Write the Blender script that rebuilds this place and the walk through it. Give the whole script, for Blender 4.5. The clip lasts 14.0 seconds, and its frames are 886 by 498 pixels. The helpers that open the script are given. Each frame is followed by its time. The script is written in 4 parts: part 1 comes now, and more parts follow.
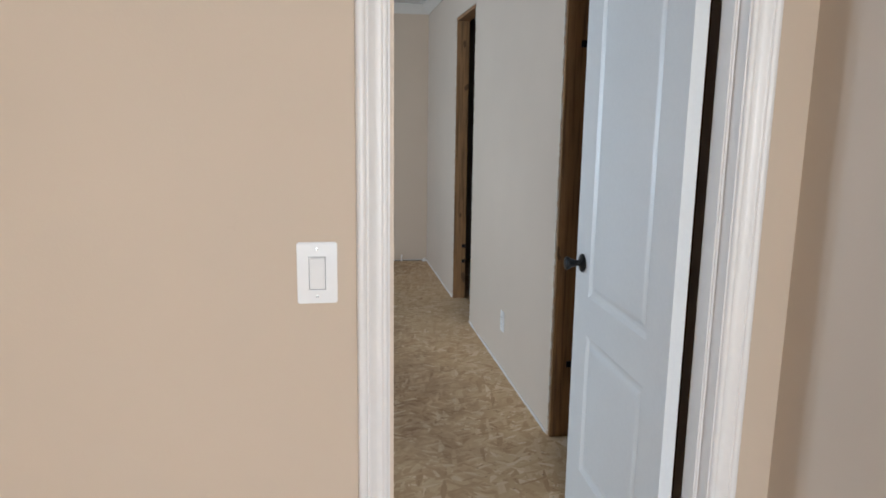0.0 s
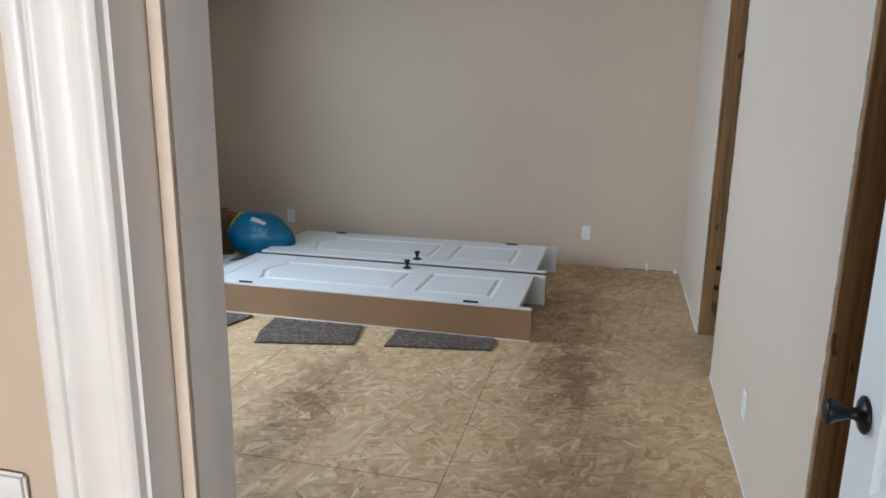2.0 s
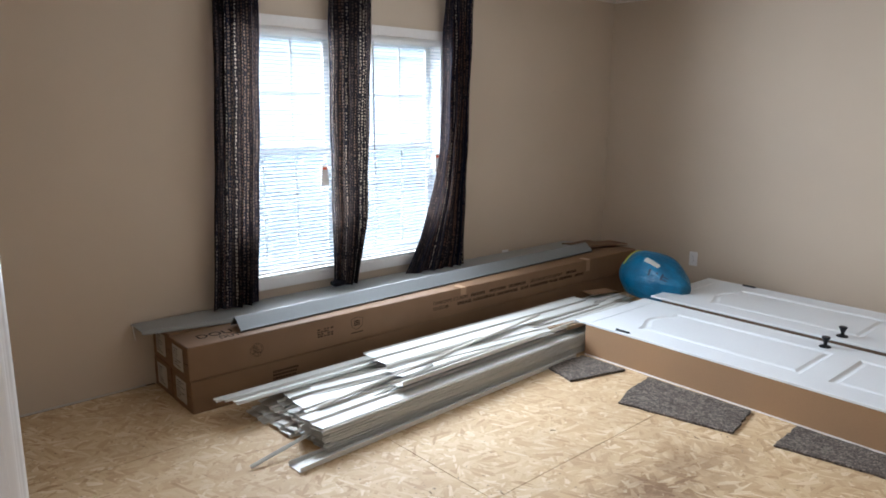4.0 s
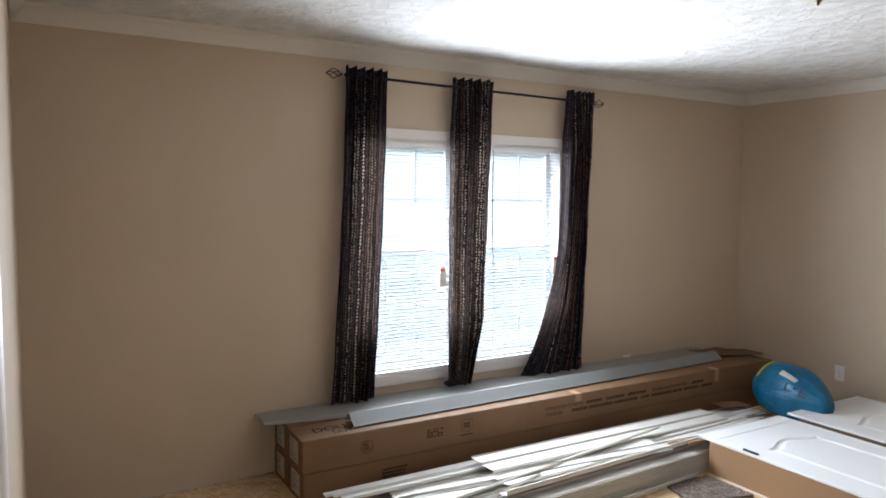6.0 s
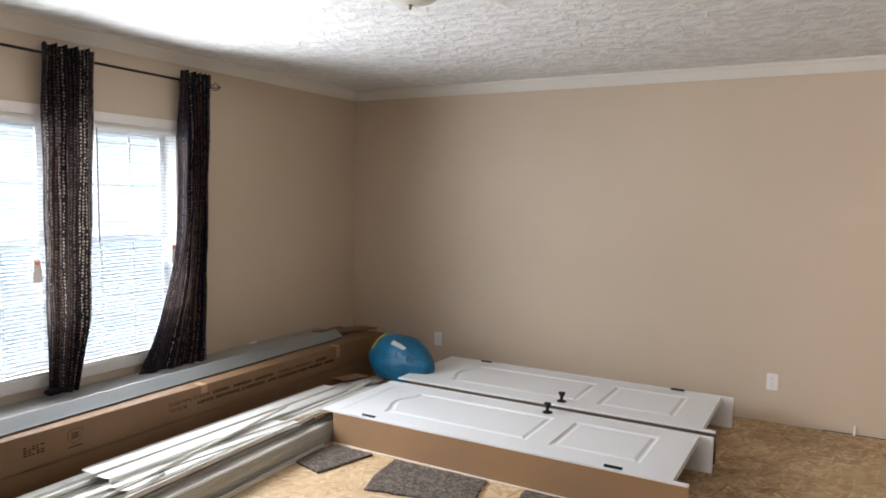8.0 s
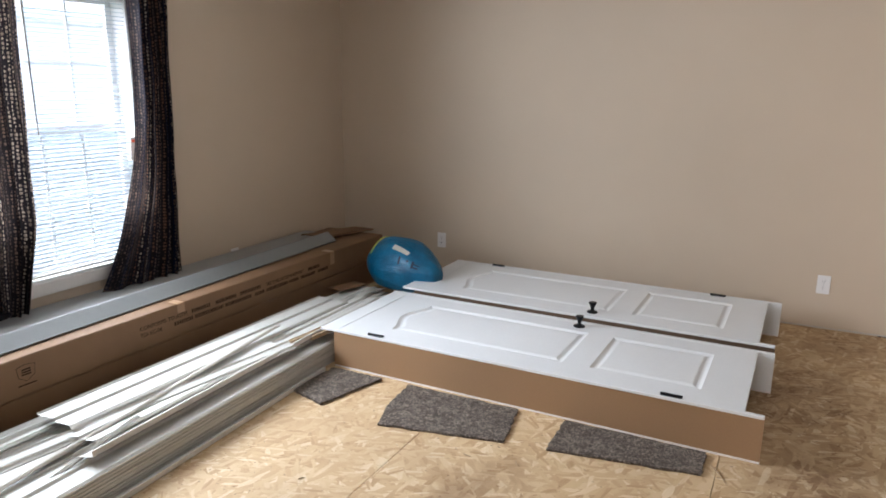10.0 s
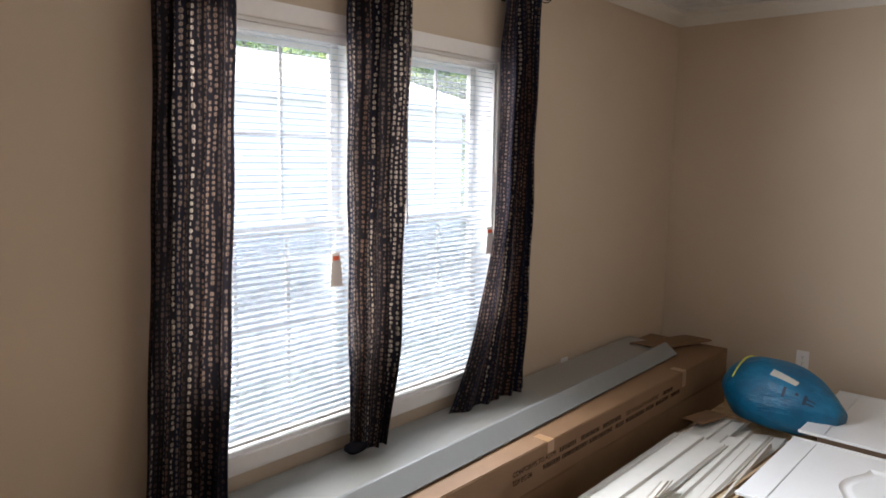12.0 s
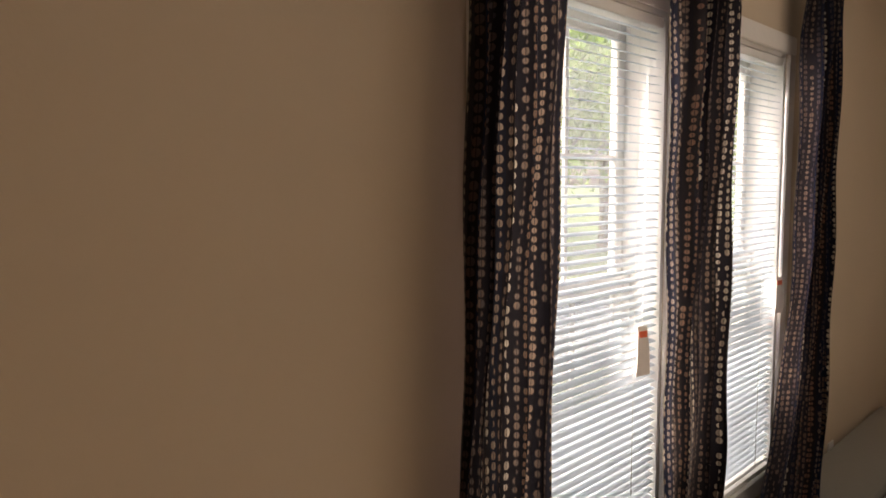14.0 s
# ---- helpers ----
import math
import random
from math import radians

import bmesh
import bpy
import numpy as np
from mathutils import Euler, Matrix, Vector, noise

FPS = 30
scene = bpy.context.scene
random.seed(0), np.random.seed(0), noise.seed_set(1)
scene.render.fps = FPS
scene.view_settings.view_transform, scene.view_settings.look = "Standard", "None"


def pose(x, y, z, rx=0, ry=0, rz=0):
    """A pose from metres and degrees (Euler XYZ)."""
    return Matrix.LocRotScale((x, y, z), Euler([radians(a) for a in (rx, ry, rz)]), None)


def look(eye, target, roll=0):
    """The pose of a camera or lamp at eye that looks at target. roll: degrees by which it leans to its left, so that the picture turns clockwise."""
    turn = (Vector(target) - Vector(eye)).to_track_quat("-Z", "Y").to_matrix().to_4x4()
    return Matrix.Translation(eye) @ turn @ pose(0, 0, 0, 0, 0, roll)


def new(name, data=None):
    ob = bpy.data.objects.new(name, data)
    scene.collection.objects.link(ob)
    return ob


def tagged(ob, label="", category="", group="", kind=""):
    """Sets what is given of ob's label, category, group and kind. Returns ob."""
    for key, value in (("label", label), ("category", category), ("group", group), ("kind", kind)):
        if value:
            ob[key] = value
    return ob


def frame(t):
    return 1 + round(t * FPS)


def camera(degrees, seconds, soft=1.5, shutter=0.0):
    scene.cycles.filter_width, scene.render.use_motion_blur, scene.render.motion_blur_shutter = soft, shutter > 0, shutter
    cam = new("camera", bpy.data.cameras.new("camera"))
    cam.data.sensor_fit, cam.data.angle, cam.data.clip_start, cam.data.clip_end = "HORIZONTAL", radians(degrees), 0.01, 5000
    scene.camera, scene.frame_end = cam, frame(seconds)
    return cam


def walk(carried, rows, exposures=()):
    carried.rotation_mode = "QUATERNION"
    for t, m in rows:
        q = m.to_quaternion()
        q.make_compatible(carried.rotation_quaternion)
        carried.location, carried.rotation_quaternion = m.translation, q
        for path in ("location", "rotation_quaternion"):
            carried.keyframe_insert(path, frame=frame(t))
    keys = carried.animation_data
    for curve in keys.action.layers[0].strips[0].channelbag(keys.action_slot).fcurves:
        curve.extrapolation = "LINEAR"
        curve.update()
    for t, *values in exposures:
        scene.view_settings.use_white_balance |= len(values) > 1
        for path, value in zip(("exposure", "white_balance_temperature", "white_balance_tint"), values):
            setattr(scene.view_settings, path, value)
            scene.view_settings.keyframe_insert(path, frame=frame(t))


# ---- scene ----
# ---- camera and walk ----
cam = camera(64.9, 14.0, 1.7)
PATH = [
    (0, (0.207, -0.057, 1.392), (0.548, 1.879, 1.026), 0.8),
    (0.5, (0.312, 0.273, 1.403), (0.506, 2.221, 0.996), 1.2),
    (1, (0.495, 0.497, 1.415), (0.521, 2.448, 0.976), 0.9),
    (1.5, (0.588, 0.717, 1.410), (0.384, 2.656, 0.964), 0.6),
    (2, (0.645, 0.956, 1.432), (0.191, 2.851, 0.981), 0.8),
    (2.5, (0.687, 1.169, 1.455), (0.010, 2.996, 1.003), 0.6),
    (3, (0.641, 1.349, 1.456), (-0.276, 3.069, 1.011), 0.6),
    (3.5, (0.610, 1.460, 1.449), (-0.697, 3.080, 0.987), 0.7),
    (4, (0.609, 1.420, 1.506), (-0.939, 2.822, 1.070), 0.6),
    (4.2, (0.629, 1.423, 1.512), (-1.007, 2.737, 1.132), 0.5),
    (6.3, (0.734, 1.518, 1.589), (-1.087, 2.615, 1.436), 0.7),
    (6.5, (0.738, 1.536, 1.588), (-1.051, 2.685, 1.432), 0.7),
    (7, (0.740, 1.530, 1.569), (-0.822, 2.972, 1.415), 0.8),
    (7.5, (0.754, 1.523, 1.548), (-0.499, 3.241, 1.389), 0.9),
    (8, (0.752, 1.481, 1.530), (-0.273, 3.343, 1.363), 1),
    (8.2, (0.706, 1.459, 1.511), (-0.247, 3.358, 1.333), 0.9),
    (10.3, (0.093, 2.004, 1.470), (-0.860, 3.841, 0.956), 0.8),
    (10.5, (-0.044, 1.978, 1.467), (-1.051, 3.791, 0.970), 1.1),
    (11, (-0.361, 2.085, 1.464), (-1.506, 3.814, 0.969), 0.9),
    (11.5, (-0.704, 2.153, 1.535), (-1.972, 3.819, 1.132), 1.7),
    (12, (-1.073, 2.103, 1.489), (-2.469, 3.689, 1.207), 0.9),
    (12.5, (-1.416, 2.198, 1.460), (-2.775, 3.642, 1.203), 0.7),
    (13, (-1.715, 2.204, 1.491), (-3.100, 3.629, 1.263), 0.7),
    (13.5, (-1.961, 2.172, 1.503), (-3.371, 3.577, 1.308), 0.1),
    (14, (-2.180, 2.180, 1.485), (-3.590, 3.585, 1.302), -0.3),
]
EXPOSURES = [
    (0.0, 2.05, 5250, 4), (1.5, 2.1, 5250, 4), (2.0, 2.3, 5250, 4), (2.5, 2.75, 5200, 4), (3.0, 2.6, 5350, 6), (3.5, 2.58, 5550, 9), (4.2, 2.72, 5550, 8), (7.5, 2.66, 6100, 11),
    (11.0, 2.58, 5800, 10), (11.5, 2.52, 6100, 12), (12.0, 2.42, 6250, 13), (12.5, 2.22, 7300, 21), (13.0, 1.99, 7900, 23), (13.5, 1.76, 7700, 21), (14.0, 2.12, 7700, 17),
]
walk(cam, [(t, look(eye, target, roll)) for t, eye, target, roll in PATH], EXPOSURES)

# ---- world, sun, daylight in the openings ----
world = bpy.data.worlds.new("sky")
scene.world = world
world.use_nodes = True
wn = world.node_tree.nodes
sky = wn.new("ShaderNodeTexSky")
sky.sky_type, sky.sun_disc = "NISHITA", False
sky.sun_elevation, sky.sun_rotation = radians(60), radians(233)
world.node_tree.links.new(sky.outputs[0], wn["Background"].inputs[0])
sky.dust_density, sky.ozone_density = 5.0, 0.0
wn["Background"].inputs[1].default_value = 0.15

sun_data = bpy.data.lights.new("sun", "SUN")
sun_data.energy, sun_data.angle, sun_data.color = 1.2, radians(0.5), (1.0, 0.97, 0.93)
sun = new("sun", sun_data)
sun.matrix_world = look((-16.0, -12.0, 34.6), (0, 0, 0))


def daylight(name, eye, target, width, height, watts, color):
    data = bpy.data.lights.new(name, "AREA")
    data.shape, data.size, data.size_y, data.energy, data.color = "RECTANGLE", width, height, watts, color
    data.spread = radians(155)
    ob = new(name, data)
    ob.matrix_world = look(eye, target)
    return ob


daylight("window_daylight", (-3.062, 3.515, 1.33), (0, 3.515, 1.33), 0.72, 1.12, 11, (0.95, 0.98, 1.0))
daylight("window_daylight", (-3.062, 4.335, 1.33), (0, 4.335, 1.33), 0.72, 1.12, 11, (0.95, 0.98, 1.0))
daylight("back_window_daylight", (0.1, -4.42, 1.35), (0.1, 0, 1.35), 2.1, 1.3, 36, (1.0, 0.92, 0.84))


# ---- materials ----
class Nodes:
    """A short way to write a node material."""

    def __init__(self, name):
        self.mat = bpy.data.materials.new(name)
        self.mat.use_nodes = True
        self.tree = self.mat.node_tree
        self.bsdf = self.tree.nodes["Principled BSDF"]

    def node(self, kind, **props):
        n = self.tree.nodes.new(kind)
        for k, v in props.items():
            setattr(n, k, v)
        return n

    def link(self, a, b):
        self.tree.links.new(a, b)

    def put(self, socket, value):
        if hasattr(value, "is_linked"):
            self.link(value, socket)
        else:
            socket.default_value = value

    def math(self, op, a, b=0.0, c=0.0):
        n = self.node("ShaderNodeMath", operation=op)
        for i, v in enumerate((a, b, c)):
            self.put(n.inputs[i], v)
        return n.outputs[0]

    def coords(self, scale=(1, 1, 1), turn=0.0, kind="Object"):
        if kind == "Position":
            src = self.node("ShaderNodeNewGeometry").outputs["Position"]
        else:
            src = self.node("ShaderNodeTexCoord").outputs[kind]
        m = self.node("ShaderNodeMapping")
        m.inputs["Scale"].default_value = scale
        m.inputs["Rotation"].default_value = (0, 0, turn)
        self.link(src, m.inputs[0])
        return m.outputs[0]

    def noise(self, vec, scale, detail=4.0, rough=0.55):
        n = self.node("ShaderNodeTexNoise")
        self.link(vec, n.inputs["Vector"])
        n.inputs["Scale"].default_value, n.inputs["Detail"].default_value, n.inputs["Roughness"].default_value = scale, detail, rough
        return n.outputs["Fac"]

    def ramp(self, fac, stops):
        n = self.node("ShaderNodeValToRGB")
        el = n.color_ramp.elements
        while len(el) < len(stops):
            el.new(0.5)
        for e, (p, c) in zip(el, stops):
            e.position, e.color = p, (*c, 1) if len(c) == 3 else c
        self.link(fac, n.inputs[0])
        return n.outputs[0]

    def mix(self, fac, a, b, blend="MIX"):
        n = self.node("ShaderNodeMix", data_type="RGBA", blend_type=blend)
        self.put(n.inputs[0], fac)
        for i, v in ((6, a), (7, b)):
            self.put(n.inputs[i], (*v, 1) if isinstance(v, tuple) and len(v) == 3 else v)
        return n.outputs[2]

    def bump(self, height, strength, distance):
        n = self.node("ShaderNodeBump")
        n.inputs["Strength"].default_value, n.inputs["Distance"].default_value = strength, distance
        self.link(height, n.inputs["Height"])
        self.link(n.outputs[0], self.bsdf.inputs["Normal"])

    def done(self, color, rough=0.5, metal=0.0):
        self.put(self.bsdf.inputs["Base Color"], (*color, 1) if isinstance(color, tuple) and len(color) == 3 else color)
        self.put(self.bsdf.inputs["Roughness"], rough)
        self.bsdf.inputs["Metallic"].default_value = metal
        return self.mat


def plain(name, color, rough=0.5, metal=0.0, vary=0.12, grain=60.0, relief=0.0004, patch=2.0):
    """Paint, plastic or metal with slight mottling at two scales and a fine relief."""
    n = Nodes(name)
    v = n.coords()
    fine, broad = n.noise(v, grain), n.noise(v, patch, 3.0)
    both = n.math("ADD", n.math("MULTIPLY", fine, 0.4), n.math("MULTIPLY", broad, 0.6))
    lo, hi = tuple(c * (1 - vary) for c in color), tuple(min(1, c * (1 + vary)) for c in color)
    col = n.ramp(both, [(0.3, lo), (0.7, hi)])
    n.bump(fine, 0.5, relief)
    return n.done(col, n.math("ADD", n.math("MULTIPLY", broad, 0.15), rough - 0.07), metal)


def wall_paint(name, color):
    n = Nodes(name)
    v = n.coords(kind="Position")
    peel, broad, scuff = n.noise(v, 140, 3), n.noise(v, 1.1, 3), n.noise(v, 9, 5, 0.7)
    col = n.ramp(broad, [(0.3, tuple(c * 0.96 for c in color)), (0.7, tuple(c * 1.04 for c in color))])
    col = n.mix(n.math("MULTIPLY", n.math("GREATER_THAN", scuff, 0.70), 0.12), col, tuple(c * 0.8 for c in color))
    n.bump(peel, 0.25, 0.0008)
    return n.done(col, 0.62)


def osb():
    """Strand board: long flakes in several directions over one another, resin flecks and traffic stains."""
    n = Nodes("strand_board")
    base = n.coords(kind="Position")
    wob = n.node("ShaderNodeTexNoise")
    wob.inputs["Scale"].default_value, wob.inputs["Detail"].default_value = 9, 3
    n.link(base, wob.inputs["Vector"])
    add = n.node("ShaderNodeVectorMath", operation="MULTIPLY_ADD")
    n.link(wob.outputs["Color"], add.inputs[0])
    add.inputs[1].default_value = (0.016, 0.016, 0.0)
    n.link(base, add.inputs[2])

    def strands(turn, sc, seed):
        rot = n.node("ShaderNodeVectorRotate", rotation_type="Z_AXIS")
        rot.inputs["Angle"].default_value = turn
        n.link(add.outputs[0], rot.inputs["Vector"])
        m = n.node("ShaderNodeMapping")
        m.inputs["Scale"].default_value, m.inputs["Location"].default_value = (*sc, 1), (seed, seed * 1.7, 0)
        n.link(rot.outputs[0], m.inputs[0])
        vo = n.node("ShaderNodeTexVoronoi", voronoi_dimensions="2D")
        n.link(m.outputs[0], vo.inputs["Vector"])
        vo.inputs["Scale"].default_value = 1.0
        sep = n.node("ShaderNodeSeparateColor")
        n.link(vo.outputs["Color"], sep.inputs[0])
        gr = n.node("ShaderNodeTexNoise")
        gm = n.node("ShaderNodeMapping")
        gm.inputs["Scale"].default_value = (8, 170, 1)
        n.link(rot.outputs[0], gm.inputs[0])
        n.link(gm.outputs[0], gr.inputs["Vector"])
        gr.inputs["Scale"].default_value, gr.inputs["Detail"].default_value = 1.0, 3
        return sep.outputs[0], sep.outputs[1], gr.outputs["Fac"]

    tone = None
    for turn, sc, seed, cut in ((0.2, (9, 38), 0.0, -1), (1.2, (11, 46), 3.1, 0.55), (2.2, (10, 42), 7.7, 0.6), (0.75, (13, 55), 12.3, 0.72), (1.75, (9, 50), 17.9, 0.74), (2.8, (15, 70), 23.3, 0.78)):
        val, sel, gr = strands(turn, sc, seed)
        t = n.math("ADD", n.math("MULTIPLY", val, 0.72), n.math("MULTIPLY", gr, 0.28))
        tone = t if tone is None else n.mix(n.math("GREATER_THAN", sel, cut), tone, t)
    v = base
    col = n.ramp(tone, [(0.08, (0.34, 0.20, 0.09)), (0.22, (0.47, 0.315, 0.165)), (0.5, (0.54, 0.38, 0.21)), (0.75, (0.60, 0.44, 0.26)), (0.84, (0.67, 0.525, 0.34)), (0.95, (0.73, 0.60, 0.41))])
    fleck = n.noise(n.coords((30, 60, 1), 0.9, "Position"), 1.0, 4, 0.7)
    col = n.mix(n.math("MULTIPLY", n.math("GREATER_THAN", fleck, 0.665), 0.55), col, (0.20, 0.11, 0.05))
    speck = n.noise(v, 55, 2, 0.5)
    col = n.mix(n.math("MULTIPLY", n.math("GREATER_THAN", speck, 0.705), 0.75), col, (0.07, 0.04, 0.02))
    broad = n.noise(v, 1.1, 5, 0.65)
    col = n.mix(n.ramp(broad, [(0.36, (0.45, 0.45, 0.45)), (0.56, (0, 0, 0))]), col, (0.40, 0.27, 0.15))
    sepv = n.node("ShaderNodeSeparateXYZ")
    n.link(v, sepv.inputs[0])
    x, y = sepv.outputs[0], sepv.outputs[1]
    blot = n.noise(v, 6.0, 7, 0.7)
    total = None
    for cx, cy, rx, ry, k in ((0.50, 4.35, 0.26, 0.95, 1.0), (0.35, 5.55, 0.45, 0.6, 0.8), (-0.66, 3.65, 0.22, 0.75, 0.85), (0.62, 3.3, 0.42, 1.1, 0.72), (-0.30, 2.7, 0.6, 0.5, 0.6), (0.7, 6.4, 0.6, 0.45, 0.6)):
        dx = n.math("DIVIDE", n.math("SUBTRACT", x, cx), rx)
        dy = n.math("DIVIDE", n.math("SUBTRACT", y, cy), ry)
        d = n.math("ADD", n.math("MULTIPLY", dx, dx), n.math("MULTIPLY", dy, dy))
        g = n.math("MULTIPLY", n.math("EXPONENT", n.math("MULTIPLY", d, -1.0)), k)
        total = g if total is None else n.math("MAXIMUM", total, g)
    wet = n.math("MULTIPLY", total, n.math("ADD", n.math("MULTIPLY", blot, 1.5), n.math("MULTIPLY", tone, -0.35)))
    stain = n.ramp(wet, [(0.12, (0, 0, 0)), (0.36, (0.45, 0.45, 0.45)), (0.62, (1, 1, 1))])
    col = n.mix(n.math("MULTIPLY", stain, 0.82), col, (0.14, 0.066, 0.025))
    n.bump(n.math("ADD", tone, n.math("MULTIPLY", fleck, 0.3)), 0.5, 0.0014)
    return n.done(col, 0.72)


def lumber(name, dark, light, stretch=(30, 30, 1.2)):
    n = Nodes(name)
    v = n.coords(stretch)
    g, knots = n.noise(v, 1.6, 6, 0.65), n.noise(n.coords((4, 4, 2)), 2.2, 2)
    col = n.ramp(g, [(0.3, dark), (0.55, light), (0.72, tuple(0.6 * a + 0.4 * b for a, b in zip(dark, light)))])
    col = n.mix(n.math("MULTIPLY", n.math("GREATER_THAN", knots, 0.66), 0.7), col, tuple(c * 0.5 for c in dark))
    n.bump(g, 0.5, 0.001)
    return n.done(col, 0.7)


def ceiling_texture():
    n = Nodes("stomped_ceiling")
    v = n.coords(kind="Position")
    warp = n.node("ShaderNodeTexNoise")
    warp.inputs["Scale"].default_value = 10
    n.link(v, warp.inputs["Vector"])
    add = n.node("ShaderNodeVectorMath", operation="MULTIPLY_ADD")
    n.link(warp.outputs["Color"], add.inputs[0])
    add.inputs[1].default_value = (0.10, 0.10, 0)
    n.link(v, add.inputs[2])
    a = n.noise(add.outputs[0], 12, 4, 0.55)
    b = n.noise(add.outputs[0], 40, 3, 0.6)
    h = n.ramp(n.math("ADD", n.math("MULTIPLY", a, 0.75), n.math("MULTIPLY", b, 0.25)), [(0.42, (0, 0, 0)), (0.52, (0.6, 0.6, 0.6)), (0.62, (1, 1, 1))])
    n.bump(h, 0.8, 0.007)
    # relief shading put into the colour: raised stomps lighter, hollows darker
    col = n.mix(n.math("MULTIPLY", h, 0.5), n.ramp(n.noise(v, 1.5, 3), [(0.3, (0.54, 0.525, 0.50)), (0.7, (0.60, 0.585, 0.56))]), (0.76, 0.75, 0.73))
    return n.done(col, 0.85)


def carpet():
    n = Nodes("cut_pile_carpet")
    v = n.coords()
    f, m = n.noise(v, 130, 3, 0.75), n.noise(v, 42, 4, 0.7)
    col = n.ramp(n.math("ADD", n.math("MULTIPLY", f, 0.6), n.math("MULTIPLY", m, 0.4)), [(0.38, (0.028, 0.020, 0.015)), (0.5, (0.105, 0.082, 0.064)), (0.62, (0.30, 0.245, 0.20))])
    n.bump(f, 1.0, 0.006)
    return n.done(col, 0.95)


def cardboard():
    n = Nodes("cardboard")
    v = n.coords()
    flute = n.noise(n.coords((1, 0.05, 1)), 160, 2)
    broad = n.noise(v, 2.5, 4)
    col = n.ramp(broad, [(0.3, (0.140, 0.074, 0.033)), (0.7, (0.185, 0.102, 0.048))])
    n.bump(flute, 0.3, 0.0004)
    return n.done(col, 0.75)


def curtain_cloth():
    """Woven cloth with columns of half-moon dots in cream, copper and slate on a dark ground; part of the light passes."""
    n = Nodes("dotted_curtain_cloth")
    uv = n.node("ShaderNodeUVMap").outputs[0]
    sep = n.node("ShaderNodeSeparateXYZ")
    n.link(uv, sep.inputs[0])
    u, v = sep.outputs[0], sep.outputs[1]
    cu = n.math("MULTIPLY", u, 1 / 0.036)
    col_i = n.math("FLOOR", cu)
    fu = n.math("SUBTRACT", n.math("FRACT", cu), 0.5)
    wn_ = n.node("ShaderNodeTexWhiteNoise", noise_dimensions="1D")
    n.link(col_i, wn_.inputs["W"])
    rc = n.node("ShaderNodeSeparateColor")
    n.link(wn_.outputs["Color"], rc.inputs[0])
    r1, r2, r3 = rc.outputs[0], rc.outputs[1], rc.outputs[2]
    cv = n.math("ADD", n.math("DIVIDE", v, n.math("ADD", 0.0165, n.math("MULTIPLY", r1, 0.004))), n.math("MULTIPLY", r1, 7.3))
    fv = n.math("SUBTRACT", n.math("FRACT", cv), 0.5)
    row_i = n.math("FLOOR", cv)
    cell = n.node("ShaderNodeTexWhiteNoise", noise_dimensions="2D")
    comb = n.node("ShaderNodeCombineXYZ")
    n.link(col_i, comb.inputs[0])
    n.link(row_i, comb.inputs[1])
    n.link(comb.outputs[0], cell.inputs["Vector"])
    rc2 = n.node("ShaderNodeSeparateColor")
    n.link(cell.outputs["Color"], rc2.inputs[0])
    side = n.math("GREATER_THAN", fu, 0.0)
    size = n.math("ADD", 0.52, n.math("MULTIPLY", rc2.outputs[0], 0.38))
    du, dv = n.math("DIVIDE", fu, 0.37), n.math("DIVIDE", fv, 0.50)
    d = n.math("SQRT", n.math("ADD", n.math("MULTIPLY", du, du), n.math("MULTIPLY", dv, dv)))
    worn = n.noise(n.coords((1, 1, 1), 0, "UV"), 260, 2)
    d = n.math("ADD", d, n.math("MULTIPLY", n.math("SUBTRACT", worn, 0.5), 0.22))
    dot = n.math("MULTIPLY", n.math("LESS_THAN", d, size), n.math("GREATER_THAN", n.math("ABSOLUTE", fu), 0.028))
    half = n.math("FRACT", n.math("ADD", cell.outputs["Value"], n.math("MULTIPLY", side, rc2.outputs[1])))
    keep = n.math("GREATER_THAN", half, 0.20)
    dot = n.math("MULTIPLY", dot, keep)
    dcol = n.ramp(r2, [(0.0, (0.020, 0.020, 0.026)), (0.22, (0.11, 0.075, 0.055)), (0.42, (0.012, 0.016, 0.028)), (0.60, (0.40, 0.345, 0.275)), (0.72, (0.11, 0.050, 0.030)), (0.88, (0.15, 0.12, 0.10))])
    dcol.node.color_ramp.interpolation = "CONSTANT"
    dcol = n.mix(n.math("MULTIPLY", half, 0.8), dcol, (0.05, 0.028, 0.02))
    ground = n.ramp(r1, [(0.0, (0.007, 0.006, 0.009)), (0.35, (0.010, 0.007, 0.007)), (0.6, (0.005, 0.008, 0.020)), (1.0, (0.011, 0.007, 0.007))])
    weave = n.noise(n.coords((1, 1, 1), 0, "UV"), 900, 2)
    col = n.mix(dot, ground, dcol)
    n.bump(n.math("ADD", dot, n.math("MULTIPLY", weave, 0.5)), 0.4, 0.0008)
    mat = n.done(col, 0.52)
    n.bsdf.inputs["Specular IOR Level"].default_value = 0.07
    out = n.tree.nodes["Material Output"]
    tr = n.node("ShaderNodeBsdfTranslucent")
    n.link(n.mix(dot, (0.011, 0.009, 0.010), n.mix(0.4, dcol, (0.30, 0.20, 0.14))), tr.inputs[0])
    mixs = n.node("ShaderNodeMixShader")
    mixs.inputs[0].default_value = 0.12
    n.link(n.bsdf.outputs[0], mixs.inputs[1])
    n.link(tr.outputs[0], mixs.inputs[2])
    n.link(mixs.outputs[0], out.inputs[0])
    return mat


